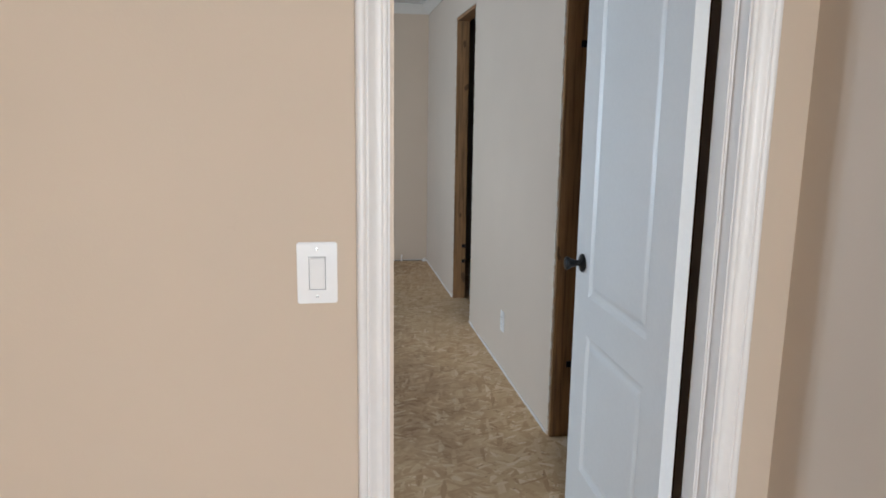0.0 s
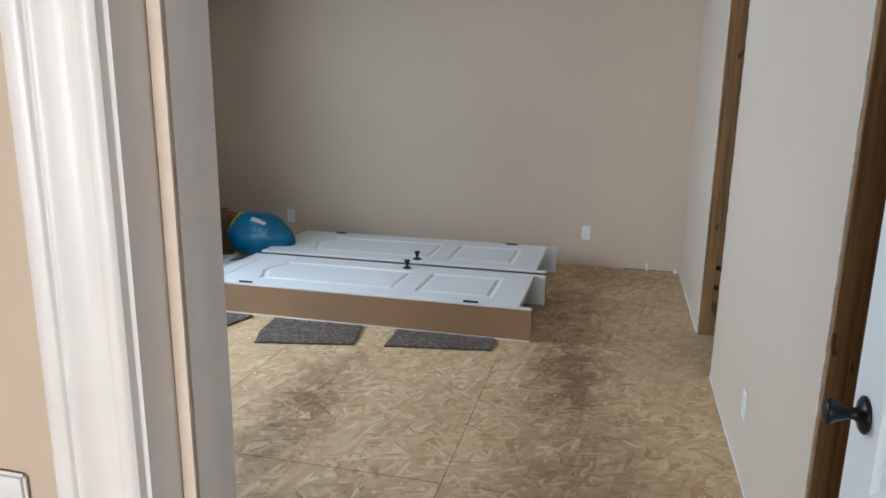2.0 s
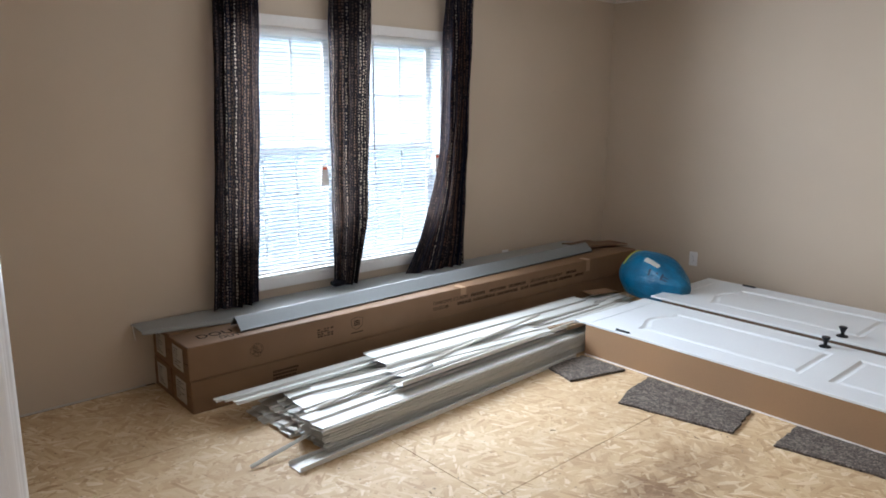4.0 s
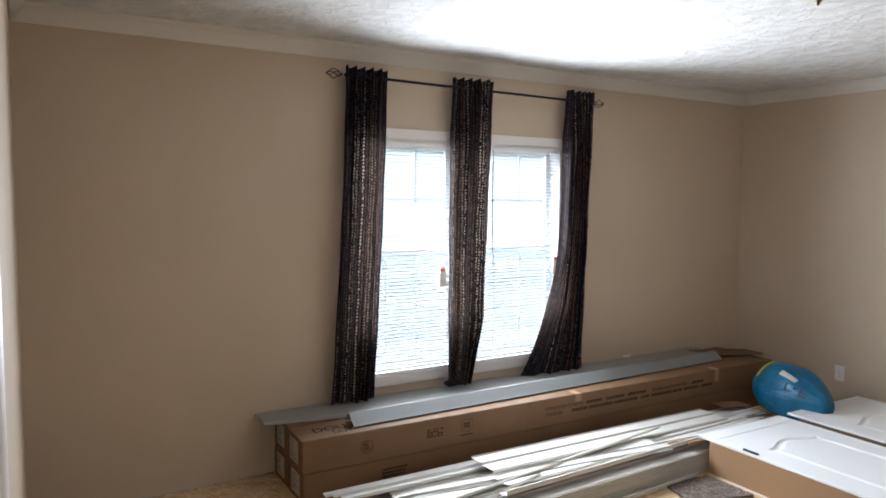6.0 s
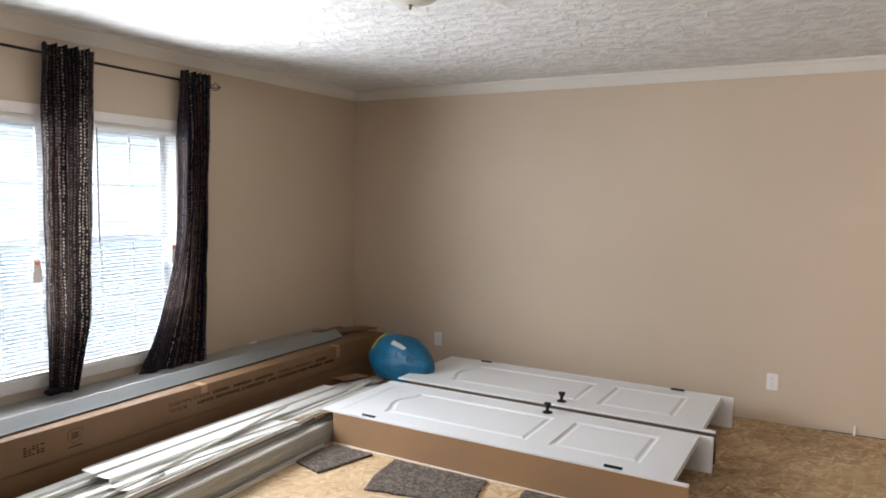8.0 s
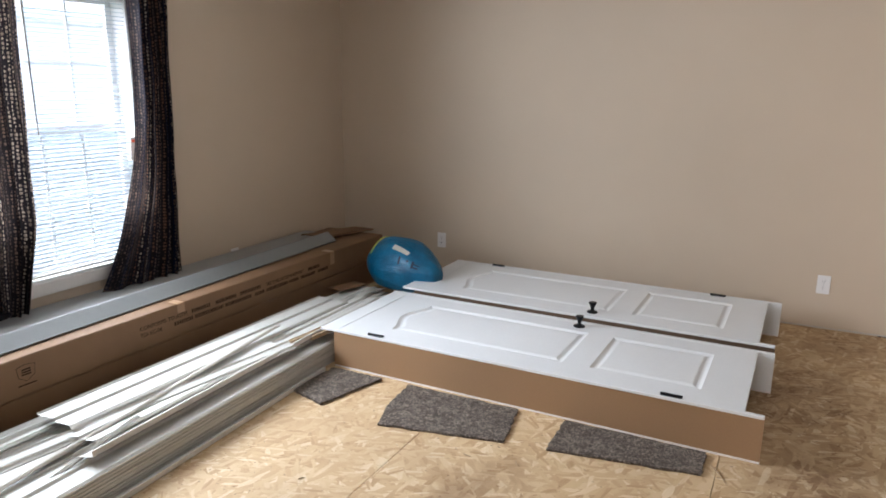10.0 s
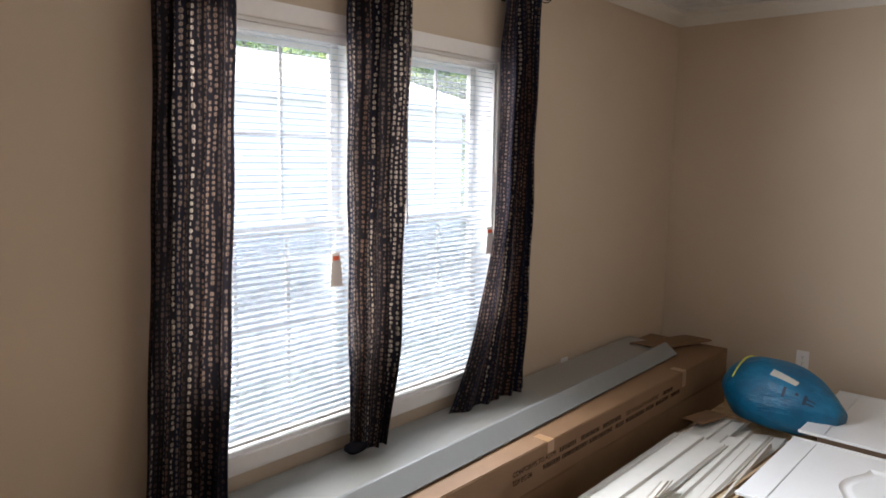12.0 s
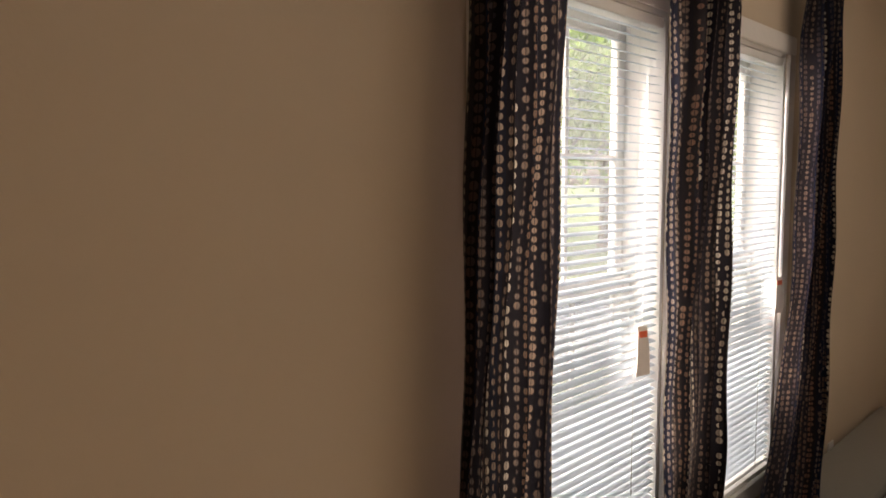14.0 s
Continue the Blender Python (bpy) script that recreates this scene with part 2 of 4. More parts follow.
def thin_plastic(name, color, through_share, rough=0.4):
    n = Nodes(name)
    mat = n.done(color, rough)
    tr = n.node("ShaderNodeBsdfTranslucent")
    tr.inputs[0].default_value = (*color, 1)
    mixs = n.node("ShaderNodeMixShader")
    mixs.inputs[0].default_value = through_share
    n.link(n.bsdf.outputs[0], mixs.inputs[1])
    n.link(tr.outputs[0], mixs.inputs[2])
    n.link(mixs.outputs[0], n.tree.nodes["Material Output"].inputs[0])
    return mat


def bag_plastic():
    n = Nodes("blue_bag_plastic")
    v = n.coords()
    a, b = n.noise(v, 9, 6, 0.65), n.noise(n.coords((1, 6, 6)), 4, 4)
    col = n.ramp(a, [(0.3, (0.0, 0.060, 0.135)), (0.7, (0.0, 0.125, 0.24))])
    n.bump(n.math("ADD", a, b), 0.8, 0.012)
    return n.done(col, 0.4)


def glass():
    """Clear glazing with a translucent share mixed in to paint the haze of glare."""
    n = Nodes("window_glass")
    n.bsdf.inputs["Transmission Weight"].default_value = 1.0
    n.bsdf.inputs["IOR"].default_value = 1.05
    mat = n.done((1, 1, 1), 0.0)
    glare_veil = n.node("ShaderNodeBsdfTranslucent")
    glare_veil.inputs[0].default_value = (0.80, 0.86, 0.92, 1)
    share = n.ramp(n.noise(n.coords(), 3.0, 4), [(0.3, (0.06, 0.06, 0.06)), (0.7, (0.10, 0.10, 0.10))])
    mixs = n.node("ShaderNodeMixShader")
    n.link(share, mixs.inputs[0])
    n.link(n.bsdf.outputs[0], mixs.inputs[1])
    n.link(glare_veil.outputs[0], mixs.inputs[2])
    n.link(mixs.outputs[0], n.tree.nodes["Material Output"].inputs[0])
    return mat


def insect_mesh():
    """Fine grey screen cloth, far too fine to be woven in geometry: part clear, part thread."""
    n = Nodes("insect_screen_mesh")
    mat = n.done((0.25, 0.28, 0.31), 0.8)
    tr = n.node("ShaderNodeBsdfTranslucent")
    tr.inputs[0].default_value = (0.35, 0.39, 0.43, 1)
    thread = n.node("ShaderNodeMixShader")
    thread.inputs[0].default_value = 0.5
    n.link(n.bsdf.outputs[0], thread.inputs[1])
    n.link(tr.outputs[0], thread.inputs[2])
    clear = n.node("ShaderNodeBsdfTransparent")
    mixs = n.node("ShaderNodeMixShader")
    mixs.inputs[0].default_value = 0.36
    n.link(clear.outputs[0], mixs.inputs[1])
    n.link(thread.outputs[0], mixs.inputs[2])
    n.link(mixs.outputs[0], n.tree.nodes["Material Output"].inputs[0])
    return mat


def leaves(name, dark, light):
    n = Nodes(name)
    info = n.node("ShaderNodeNewGeometry").outputs["Random Per Island"]
    col = n.ramp(info, [(0.0, dark), (1.0, light)])
    mat = n.done(col, 0.6)
    tr = n.node("ShaderNodeBsdfTranslucent")
    n.link(n.mix(1.0, col, (1.6, 1.9, 1.0), "MULTIPLY"), tr.inputs[0])
    mixs = n.node("ShaderNodeMixShader")
    mixs.inputs[0].default_value = 0.5
    n.link(n.bsdf.outputs[0], mixs.inputs[1])
    n.link(tr.outputs[0], mixs.inputs[2])
    n.link(mixs.outputs[0], n.tree.nodes["Material Output"].inputs[0])
    return mat


def lawn_mat():
    n = Nodes("lawn")
    v = n.coords(kind="Position")
    a, b = n.noise(v, 0.35, 4), n.noise(v, 14, 5, 0.7)
    col = n.ramp(n.math("ADD", n.math("MULTIPLY", a, 0.6), n.math("MULTIPLY", b, 0.4)), [(0.3, (0.035, 0.065, 0.018)), (0.6, (0.085, 0.13, 0.035)), (0.75, (0.16, 0.17, 0.07))])
    n.bump(b, 1.0, 0.03)
    return n.done(col, 0.9)


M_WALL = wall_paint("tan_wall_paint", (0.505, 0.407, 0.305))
# tan copy with the side wall's daylight in its colour; hall wall shares it
M_WALL_SIDE = wall_paint("daylit_tan_wall_paint", (0.53, 0.445, 0.355))
M_CEIL = ceiling_texture()
M_OSB = osb()
M_TRIM = plain("white_trim_paint", (0.71, 0.675, 0.645), 0.38, vary=0.05, grain=35, relief=0.0003)
M_CROWN = plain("crown_vinyl", (0.60, 0.56, 0.50), 0.5, vary=0.05)
M_DOOR = plain("white_door_paint", (0.71, 0.715, 0.715), 0.36, vary=0.04, grain=90, relief=0.0004)
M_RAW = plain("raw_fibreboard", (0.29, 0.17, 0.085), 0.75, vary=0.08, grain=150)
# darkened fibreboard copy: shade of the gap between the doors, as colour
M_RAW_SHADED = plain("shaded_fibreboard", (0.10, 0.060, 0.034), 0.75, vary=0.1, grain=150)
M_STUD = lumber("stained_stud_lumber", (0.075, 0.038, 0.013), (0.27, 0.14, 0.05))
# near-black wall colour that stands for the closets' lack of light
M_CLOSET_SHADE = plain("closet_shade_paint", (0.10, 0.085, 0.07), 0.8)
M_BLACK = plain("black_hardware", (0.012, 0.012, 0.013), 0.35, 0.6, vary=0.25)
M_WHITE = plain("white_plastic", (0.70, 0.68, 0.665), 0.32, vary=0.03, relief=0.0001)
M_SLOT = plain("dark_slot", (0.03, 0.03, 0.03), 0.6)
M_SCREW = plain("screw_metal", (0.62, 0.60, 0.57), 0.35, 0.8)
M_VINYL = plain("white_vinyl", (0.80, 0.80, 0.79), 0.34, vary=0.03, relief=0.0001)
M_SLAT = thin_plastic("blind_slat_vinyl", (0.58, 0.65, 0.72), 0.32)
M_CORD = plain("blind_cord", (0.75, 0.75, 0.73), 0.7)
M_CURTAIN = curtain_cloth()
M_BLACK_CLOTH = plain("black_cloth", (0.010, 0.009, 0.011), 1.0, vary=0.3, grain=300)
M_BLACK_CLOTH.node_tree.nodes["Principled BSDF"].inputs["Specular IOR Level"].default_value = 0.05
M_GLASS = glass()
M_SCREEN = insect_mesh()
M_CARD = cardboard()
M_INK = plain("carton_ink", (0.022, 0.012, 0.008), 0.7)
M_INK.node_tree.nodes["Principled BSDF"].inputs["Specular IOR Level"].default_value = 0.05
M_PRINT = plain("black_print", (0.010, 0.009, 0.009), 0.95, vary=0.3)
M_PRINT.node_tree.nodes["Principled BSDF"].inputs["Specular IOR Level"].default_value = 0.03
M_LABEL = plain("paper_label", (0.46, 0.42, 0.37), 0.65, vary=0.08)
M_GREY = plain("grey_vinyl_trim", (0.19, 0.192, 0.188), 0.5, vary=0.05, grain=40)
M_GREYTAN = plain("flat_trim_coil", (0.235, 0.225, 0.202), 0.42, vary=0.06)
M_SIDING = plain("white_siding_vinyl", (0.60, 0.585, 0.545), 0.48, vary=0.07, grain=25)
M_SIDING_OLD = plain("cream_siding_vinyl", (0.54, 0.505, 0.45), 0.52, vary=0.12, grain=25)
M_CARPET = carpet()
M_BAG = bag_plastic()
M_YELLOW = plain("yellow_cord", (0.62, 0.60, 0.08), 0.5)
M_ORANGE = plain("orange_print", (0.75, 0.13, 0.05), 0.5)
M_TAG = thin_plastic("tag_paper", (0.62, 0.58, 0.53), 0.06)
M_LAMP = thin_plastic("frosted_lamp_glass", (0.80, 0.78, 0.72), 0.3)
M_BRONZE = plain("bronze_finial", (0.16, 0.12, 0.08), 0.4, 0.8)
M_PEACH = plain("bare_pine_edge", (0.66, 0.54, 0.42), 0.6, vary=0.1)
M_TAPE = plain("packing_tape", (0.26, 0.145, 0.068), 0.3, vary=0.1)
M_MARK = plain("marker_ink", (0.005, 0.02, 0.05), 0.6)
M_SPLINTER = lumber("wood_scrap", (0.20, 0.13, 0.07), (0.42, 0.30, 0.18))
M_LAWN = lawn_mat()
M_GRAVEL = plain("weathered_asphalt", (0.15, 0.162, 0.18), 0.85, vary=0.2, grain=30, relief=0.01)
M_HOUSE = plain("house_siding", (0.86, 0.87, 0.88), 0.6, vary=0.04)
M_ROOF = plain("pale_roofing", (0.60, 0.60, 0.59), 0.7, vary=0.15, grain=12)
M_SKIRT = plain("skirting", (0.42, 0.45, 0.48), 0.7)
M_PANE = plain("house_window_pane", (0.03, 0.035, 0.04), 0.08)
M_BARK = lumber("bark", (0.05, 0.035, 0.025), (0.13, 0.10, 0.075), (12, 12, 2))
M_LEAF = leaves("tree_leaves", (0.085, 0.13, 0.035), (0.20, 0.26, 0.085))


# ---- mesh helpers ----
def mesh_of(name, bm, material, smooth=False):
    bmesh.ops.recalc_face_normals(bm, faces=bm.faces)
    me = bpy.data.meshes.new(name)
    bm.to_mesh(me)
    bm.free()
    for m in (material if isinstance(material, (list, tuple)) else (material,)):
        me.materials.append(m)
    if smooth:
        me.shade_smooth()
    return me


def thing(name, bm, material, label, category, at=None, group="", kind="", smooth=False):
    ob = new(name, mesh_of(name, bm, material, smooth))
    if at is not None:
        ob.matrix_world = at
    return tagged(ob, label, category, group, kind)


def holder(name, at, label, category, group="", kind=""):
    ob = new(name)
    ob.empty_display_size = 0.05
    ob.matrix_world = at
    return tagged(ob, label, category, group, kind)


def part(name, bm, material, parent, label="", at=None, smooth=False):
    me = bm if isinstance(bm, bpy.types.Mesh) else mesh_of(name, bm, material, smooth)
    ob = new(name, me)
    ob.parent = parent
    if at is not None:
        ob.matrix_basis = at
    if label:
        ob["label"] = label
    return ob


def structure(name, bm, material, label="", smooth=False, category=""):
    ob = new(name, mesh_of(name, bm, material, smooth))
    return tagged(ob, label, category, "", "structure")


def box(bm, x0, x1, y0, y1, z0, z1, bevel=0.0, m=None, mat=0):
    vs = bmesh.ops.create_cube(bm, size=1)["verts"]
    for v in vs:
        v.co = Vector(((x0 + x1) / 2 + v.co.x * (x1 - x0), (y0 + y1) / 2 + v.co.y * (y1 - y0), (z0 + z1) / 2 + v.co.z * (z1 - z0)))
    faces = list({f for v in vs for f in v.link_faces})
    if bevel:
        r = bmesh.ops.bevel(bm, geom=list({e for f in faces for e in f.edges}), offset=bevel, segments=2, affect="EDGES")
        vs = list({v for f in r["faces"] for v in f.verts} | {v for v in vs if v.is_valid})
        faces = list({f for v in vs for f in v.link_faces})
    for f in faces:
        f.material_index = mat
    if m is not None:
        bmesh.ops.transform(bm, matrix=m, verts=vs)
    return vs


def boxed(*args, **kw):
    bm = bmesh.new()
    box(bm, *args, **kw)
    return bm


def tube(bm, points, radius, sides=10, cap=True, radii=None):
    """A round bar along points."""
    rings = []
    pts = [Vector(p) for p in points]
    for i, p in enumerate(pts):
        d = (pts[min(i + 1, len(pts) - 1)] - pts[max(i - 1, 0)]).normalized()
        a = d.orthogonal().normalized() if i == 0 else (a - d * a.dot(d)).normalized()
        b = d.cross(a)
        r = radii[i] if radii else radius
        rings.append([bm.verts.new(p + r * (math.cos(2 * math.pi * k / sides) * a + math.sin(2 * math.pi * k / sides) * b)) for k in range(sides)])
    for r0, r1 in zip(rings, rings[1:]):
        for k in range(sides):
            bm.faces.new((r0[k], r0[(k + 1) % sides], r1[(k + 1) % sides], r1[k]))
    if cap:
        bm.faces.new(rings[0])
        bm.faces.new(rings[-1])
    return bm


def lathe(profile, sides=24):
    """A turned body round z from (radius, height) pairs."""
    bm = bmesh.new()
    rings = [[bm.verts.new((max(r, 1e-4) * math.cos(2 * math.pi * k / sides), max(r, 1e-4) * math.sin(2 * math.pi * k / sides), z)) for k in range(sides)] for r, z in profile]
    for r0, r1 in zip(rings, rings[1:]):
        for k in range(sides):
            bm.faces.new((r0[k], r0[(k + 1) % sides], r1[(k + 1) % sides], r1[k]))
    bm.faces.new(rings[0])
    bm.faces.new(rings[-1])
    return bm


def extrude_profile(section, start, end, side, up, bm=None, twist=0.0):
    """A closed section of (side, up) pairs swept straight from start to end."""
    bm = bm or bmesh.new()
    start, end, side, up = Vector(start), Vector(end), Vector(side), Vector(up)
    a = [bm.verts.new(start + s * side + u * up) for s, u in section]
    b = [bm.verts.new(end + s * side + u * up) for s, u in section]
    n = len(section)
    for i in range(n):
        bm.faces.new((a[i], a[(i + 1) % n], b[(i + 1) % n], b[i]))
    bm.faces.new(a)
    bm.faces.new(b)
    return bm


def sheet_section(line, t):
    """A thin open polyline as a closed section of thickness t."""
    pts = [Vector((a, b)) for a, b in line]
    up = []
    for i, p in enumerate(pts):
        d = (pts[min(i + 1, len(pts) - 1)] - pts[max(i - 1, 0)]).normalized()
        up.append(p + t * Vector((-d.y, d.x)))
    return [tuple(p) for p in pts] + [tuple(p) for p in reversed(up)]


def lettering(name, text, size, parent, at, material=None):
    cu = bpy.data.curves.new(name, "FONT")
    cu.body, cu.size, cu.extrude = text, size, 0.0003
    tmp = new(name, cu)
    bpy.context.view_layer.update()
    me = bpy.data.meshes.new_from_object(tmp.evaluated_get(bpy.context.evaluated_depsgraph_get()))
    bpy.data.objects.remove(tmp)
    me.materials.clear()
    me.materials.append(material or M_INK)
    return part(name, me, None, parent, "", at)


# ---- large structure ----
XW, XR, YE, YS, YB, ZC = -3.07, 1.233, 6.71, 1.341, 1.447, 2.44
WIN = ((3.13, 3.895), (3.945, 4.73))
WZ0, WZ1 = 0.47, 1.925
DX0, DX1, DZ = 0.343, 1.100, 2.10
OPEN1, OPEN2, OZ = (1.62, 2.75), (4.52, 5.225), 2.13


SKEW = Matrix.Translation((1.233, 6.71, 0)) @ Matrix.Rotation(radians(-0.65), 4, "Z") @ Matrix.Translation((-1.233, -6.71, 0))


def pierced(bm, axis, lo, hi, span, z0, z1, holes):
    """A wall slab from lo to hi across axis, along span, with holes (a0, a1, z0, z1)."""
    def put(a0, a1, c0, c1):
        if a1 - a0 < 1e-6 or c1 - c0 < 1e-6:
            return
        if axis == "x":
            box(bm, lo, hi, a0, a1, c0, c1)
        else:
            box(bm, a0, a1, lo, hi, c0, c1)
    cut = span[0]
    for a0, a1, c0, c1 in sorted(holes):
        put(cut, a0, z0, z1)
        put(a0, a1, z0, c0)
        put(a0, a1, c1, z1)
        cut = a1
    put(cut, span[1], z0, z1)
    return bm


structure("wall_window", pierced(bmesh.new(), "x", XW - 0.15, XW, (-4.65, YE + 0.12), -0.05, ZC, [(a, b, WZ0, WZ1) for a, b in WIN]), M_WALL, "tan painted drywall with a twin window")
structure("wall_end", boxed(XW, XR + 0.1, YE, YE + 0.12, -0.05, ZC), M_WALL, "tan painted drywall end wall, bare at the floor")
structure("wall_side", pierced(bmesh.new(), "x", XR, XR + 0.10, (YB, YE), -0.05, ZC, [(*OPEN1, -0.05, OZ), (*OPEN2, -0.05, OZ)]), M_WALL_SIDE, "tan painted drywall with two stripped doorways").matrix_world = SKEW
structure("wall_switch", pierced(bmesh.new(), "y", YS, YB, (XW, 1.385), -0.05, ZC, [(DX0 - 0.02, DX1 + 0.02, -0.05, DZ + 0.02)]), M_WALL, "tan painted drywall round the bedroom doorway")
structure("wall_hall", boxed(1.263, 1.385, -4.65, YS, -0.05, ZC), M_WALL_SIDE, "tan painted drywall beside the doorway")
structure("wall_back", pierced(bmesh.new(), "y", -4.65, -4.5, (XW, 1.263), -0.05, ZC, [(-1.0, 1.2, 0.68, 2.02)]), M_WALL, "tan painted drywall with a wide window")
structure("ceiling", boxed(XW - 0.15, 2.7, -4.65, YE + 0.12, ZC, ZC + 0.08), M_CEIL, "white ceiling with a stomped texture")

# rooms behind the stripped doorways, their darkness put into the wall colour
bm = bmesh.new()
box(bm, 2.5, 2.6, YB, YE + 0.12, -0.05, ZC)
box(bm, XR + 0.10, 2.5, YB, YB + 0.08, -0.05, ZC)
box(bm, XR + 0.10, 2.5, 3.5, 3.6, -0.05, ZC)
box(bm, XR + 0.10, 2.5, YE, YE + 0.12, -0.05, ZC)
structure("wall_closet", bm, M_CLOSET_SHADE, "closet walls coloured dark in place of shade")
structure("floor_slab", boxed(XW - 0.1, 2.6, -4.6, YE + 0.1, -0.12, -0.022), M_SPLINTER, "joists and underside below the boards")

# crown moulding
CROWN = [(0, 0), (0.0, -0.080), (0.008, -0.084), (0.014, -0.074), (0.044, -0.026), (0.058, -0.014), (0.062, 0)]
for start, end, side in (((XW, YB, ZC), (XW, YE, ZC), (1, 0, 0)), ((XW, YE, ZC), (XR, YE, ZC), (0, -1, 0)), ((XR, YE, ZC), (XR - 0.060, YB, ZC), (-1, 0, 0)), ((XR, YB, ZC), (XW, YB, ZC), (0, 1, 0))):
    structure("crown_moulding", extrude_profile(CROWN, start, end, side, (0, 0, 1)), M_CROWN, "off-white crown moulding along the ceiling")

# bare wall foot: caulk and paint left where the skirting was taken off
for x0, x1, y0, y1 in ((XR - 0.005, XR, OPEN1[1] + 0.02, OPEN2[0]), (XR - 0.005, XR, OPEN2[1], YE)):
    bm = bmesh.new()
    y = y0
    while y < y1:
        step = min(random.uniform(0.10, 0.35), y1 - y)
        h = random.uniform(0.008, 0.018)
        box(bm, XR - random.uniform(0.003, 0.007), XR, y, y + step, 0.002, h)
        y += step + (0.02 if random.random() < 0.2 else 0)
    structure("trim_side", bm, M_TRIM, "ragged white caulk line at the wall foot").matrix_world = SKEW
bm = bmesh.new()
x = XW
while x < XR:
    step = min(random.uniform(0.15, 0.5), XR - x)
    box(bm, x, x + step - 0.01, YE - random.uniform(0.002, 0.006), YE, 0.006, random.uniform(0.010, 0.016))
    x += step
structure("trim_end", bm, M_LABEL, "ragged caulk line at the wall foot")
bm = bmesh.new()
box(bm, XW, XW + 0.006, YB, 2.6, 0.003, 0.012)
structure("trim_window_wall", bm, M_LABEL, "pale caulk line at the wall foot")

# stripped doorways: rough stud framing
for y, face, lo, hi in ((OPEN1[1], -1, 0.0, OZ), (OPEN2[1], -1, 0.0, OZ), (OPEN1[0], 1, 0.0, OZ), (OPEN2[0], 1, 0.0, OZ)):
    y0, y1 = (y - 0.022, y - 0.001) if face < 0 else (y + 0.001, y + 0.022)
    structure("stud_jamb", boxed(XR + 0.004, XR + 0.096, y0, y1, lo, hi - 0.024, 0.002), M_STUD, "dark stained rough doorway stud").matrix_world = SKEW
for a, b in (OPEN1, OPEN2):
    structure("stud_header", boxed(XR + 0.004, XR + 0.096, a, b, OZ - 0.023, OZ - 0.001, 0.002), M_STUD, "dark stained rough doorway header").matrix_world = SKEW

for y, z1 in ((OPEN1[1], 2.1), (OPEN2[1], 2.1), (OPEN2[0], 2.1)):
    bm = bmesh.new()
    z = 0.02
    rr = random.Random(int(y * 100))
    while z < z1:
        h = rr.uniform(0.01, 0.07)
        d = rr.uniform(0.001, 0.007)
        sgn = -1 if y != OPEN2[0] else 1
        ya, yb = sorted((y - sgn * 0.004, y + sgn * d))
        box(bm, XR - 0.0015, XR + rr.uniform(0.004, 0.010), ya, yb, z, z + h)
        z += h + rr.uniform(0.0, 0.05)
    structure("torn_drywall", bm, M_CROWN, "ragged torn drywall edge beside the doorway stud").matrix_world = SKEW

# bedroom doorway: jamb, stop and casing on both sides
def rounded(points, n=4):
    """A closed moulding section with its middle points joined by a smooth curve."""
    pts = [Vector(p) for p in points]
    out_ = []
    for i in range(len(pts) - 1):
        p0, p1, p2, p3 = pts[max(i - 1, 0)], pts[i], pts[i + 1], pts[min(i + 2, len(pts) - 1)]
        for k in range(n):
            t = k / n
            out_.append(tuple(0.5 * (2 * p1 + (p2 - p0) * t + (2 * p0 - 5 * p1 + 4 * p2 - p3) * t * t + (3 * p1 - p0 - 3 * p2 + p3) * t ** 3)))
    return out_ + [tuple(pts[-1])]


CASING = [(0, 0)] + rounded([(0.0, 0.008), (0.004, 0.011), (0.010, 0.0115), (0.0145, 0.008), (0.024, 0.0085), (0.032, 0.012), (0.040, 0.0165), (0.044, 0.0150), (0.047, 0.0180), (0.054, 0.0195), (0.061, 0.017), (0.064, 0.012)]) + [(0.064, 0)]
jamb = bmesh.new()
box(jamb, DX0 - 0.019, DX0, YS - 0.002, YB + 0.002, 0, DZ)
box(jamb, DX1, DX1 + 0.019, YS - 0.002, YB + 0.002, 0, DZ)
box(jamb, DX0 - 0.019, DX1 + 0.019, YS - 0.002, YB + 0.002, DZ, DZ + 0.019)
structure("door_jamb", jamb, M_TRIM, "white painted door jamb")
stop = bmesh.new()
for x0, x1 in ((DX0, DX0 + 0.011), (DX1 - 0.011, DX1)):
    box(stop, x0, x1, 1.376, 1.409, 0, DZ, 0.004)
box(stop, DX0 + 0.011, DX1 - 0.011, 1.376, 1.409, DZ - 0.011, DZ, 0.002)
structure("door_stop", stop, M_TRIM, "white painted door stop")
structure("trim", boxed(DX0 + 0.001, DX0 + 0.0112, 1.3738, 1.3758, 0, DZ - 0.012), M_PEACH, "bare wood edge of the door stop")
for y, out in ((YS - 0.001, (0, -1, 0)), (YB + 0.001, (0, 1, 0))):
    reveal, full = (0.004, 1.0) if out[1] < 0 else (0.010, 1.25)
    for x, sx in ((DX0 - reveal, -1), (DX1 + reveal, 1)):
        structure("door_casing", extrude_profile([(p, q * full) for p, q in CASING], (x, y, 0), (x, y, DZ + 0.06), (sx, 0, 0), out), M_TRIM, "white moulded door casing")
    structure("door_casing_head", extrude_profile(CASING, (DX0 - 0.068, y, DZ + 0.004), (DX1 + 0.068, y, DZ + 0.004), (0, 0, 1), out), M_TRIM, "white moulded door casing head")


# thin dark boxes in place of the shaded gap below the walls
foot = bmesh.new()
box(foot, XW + 0.0002, XW + 0.0022, YB + 0.004, 2.65, 0.0004, 0.006)
box(foot, 0.80, XR - 0.02, YE - 0.0022, YE - 0.0002, 0.0004, 0.006)
structure("trim", foot, M_SLOT, "dark strip drawn as a shadow gap at the foot of the walls")


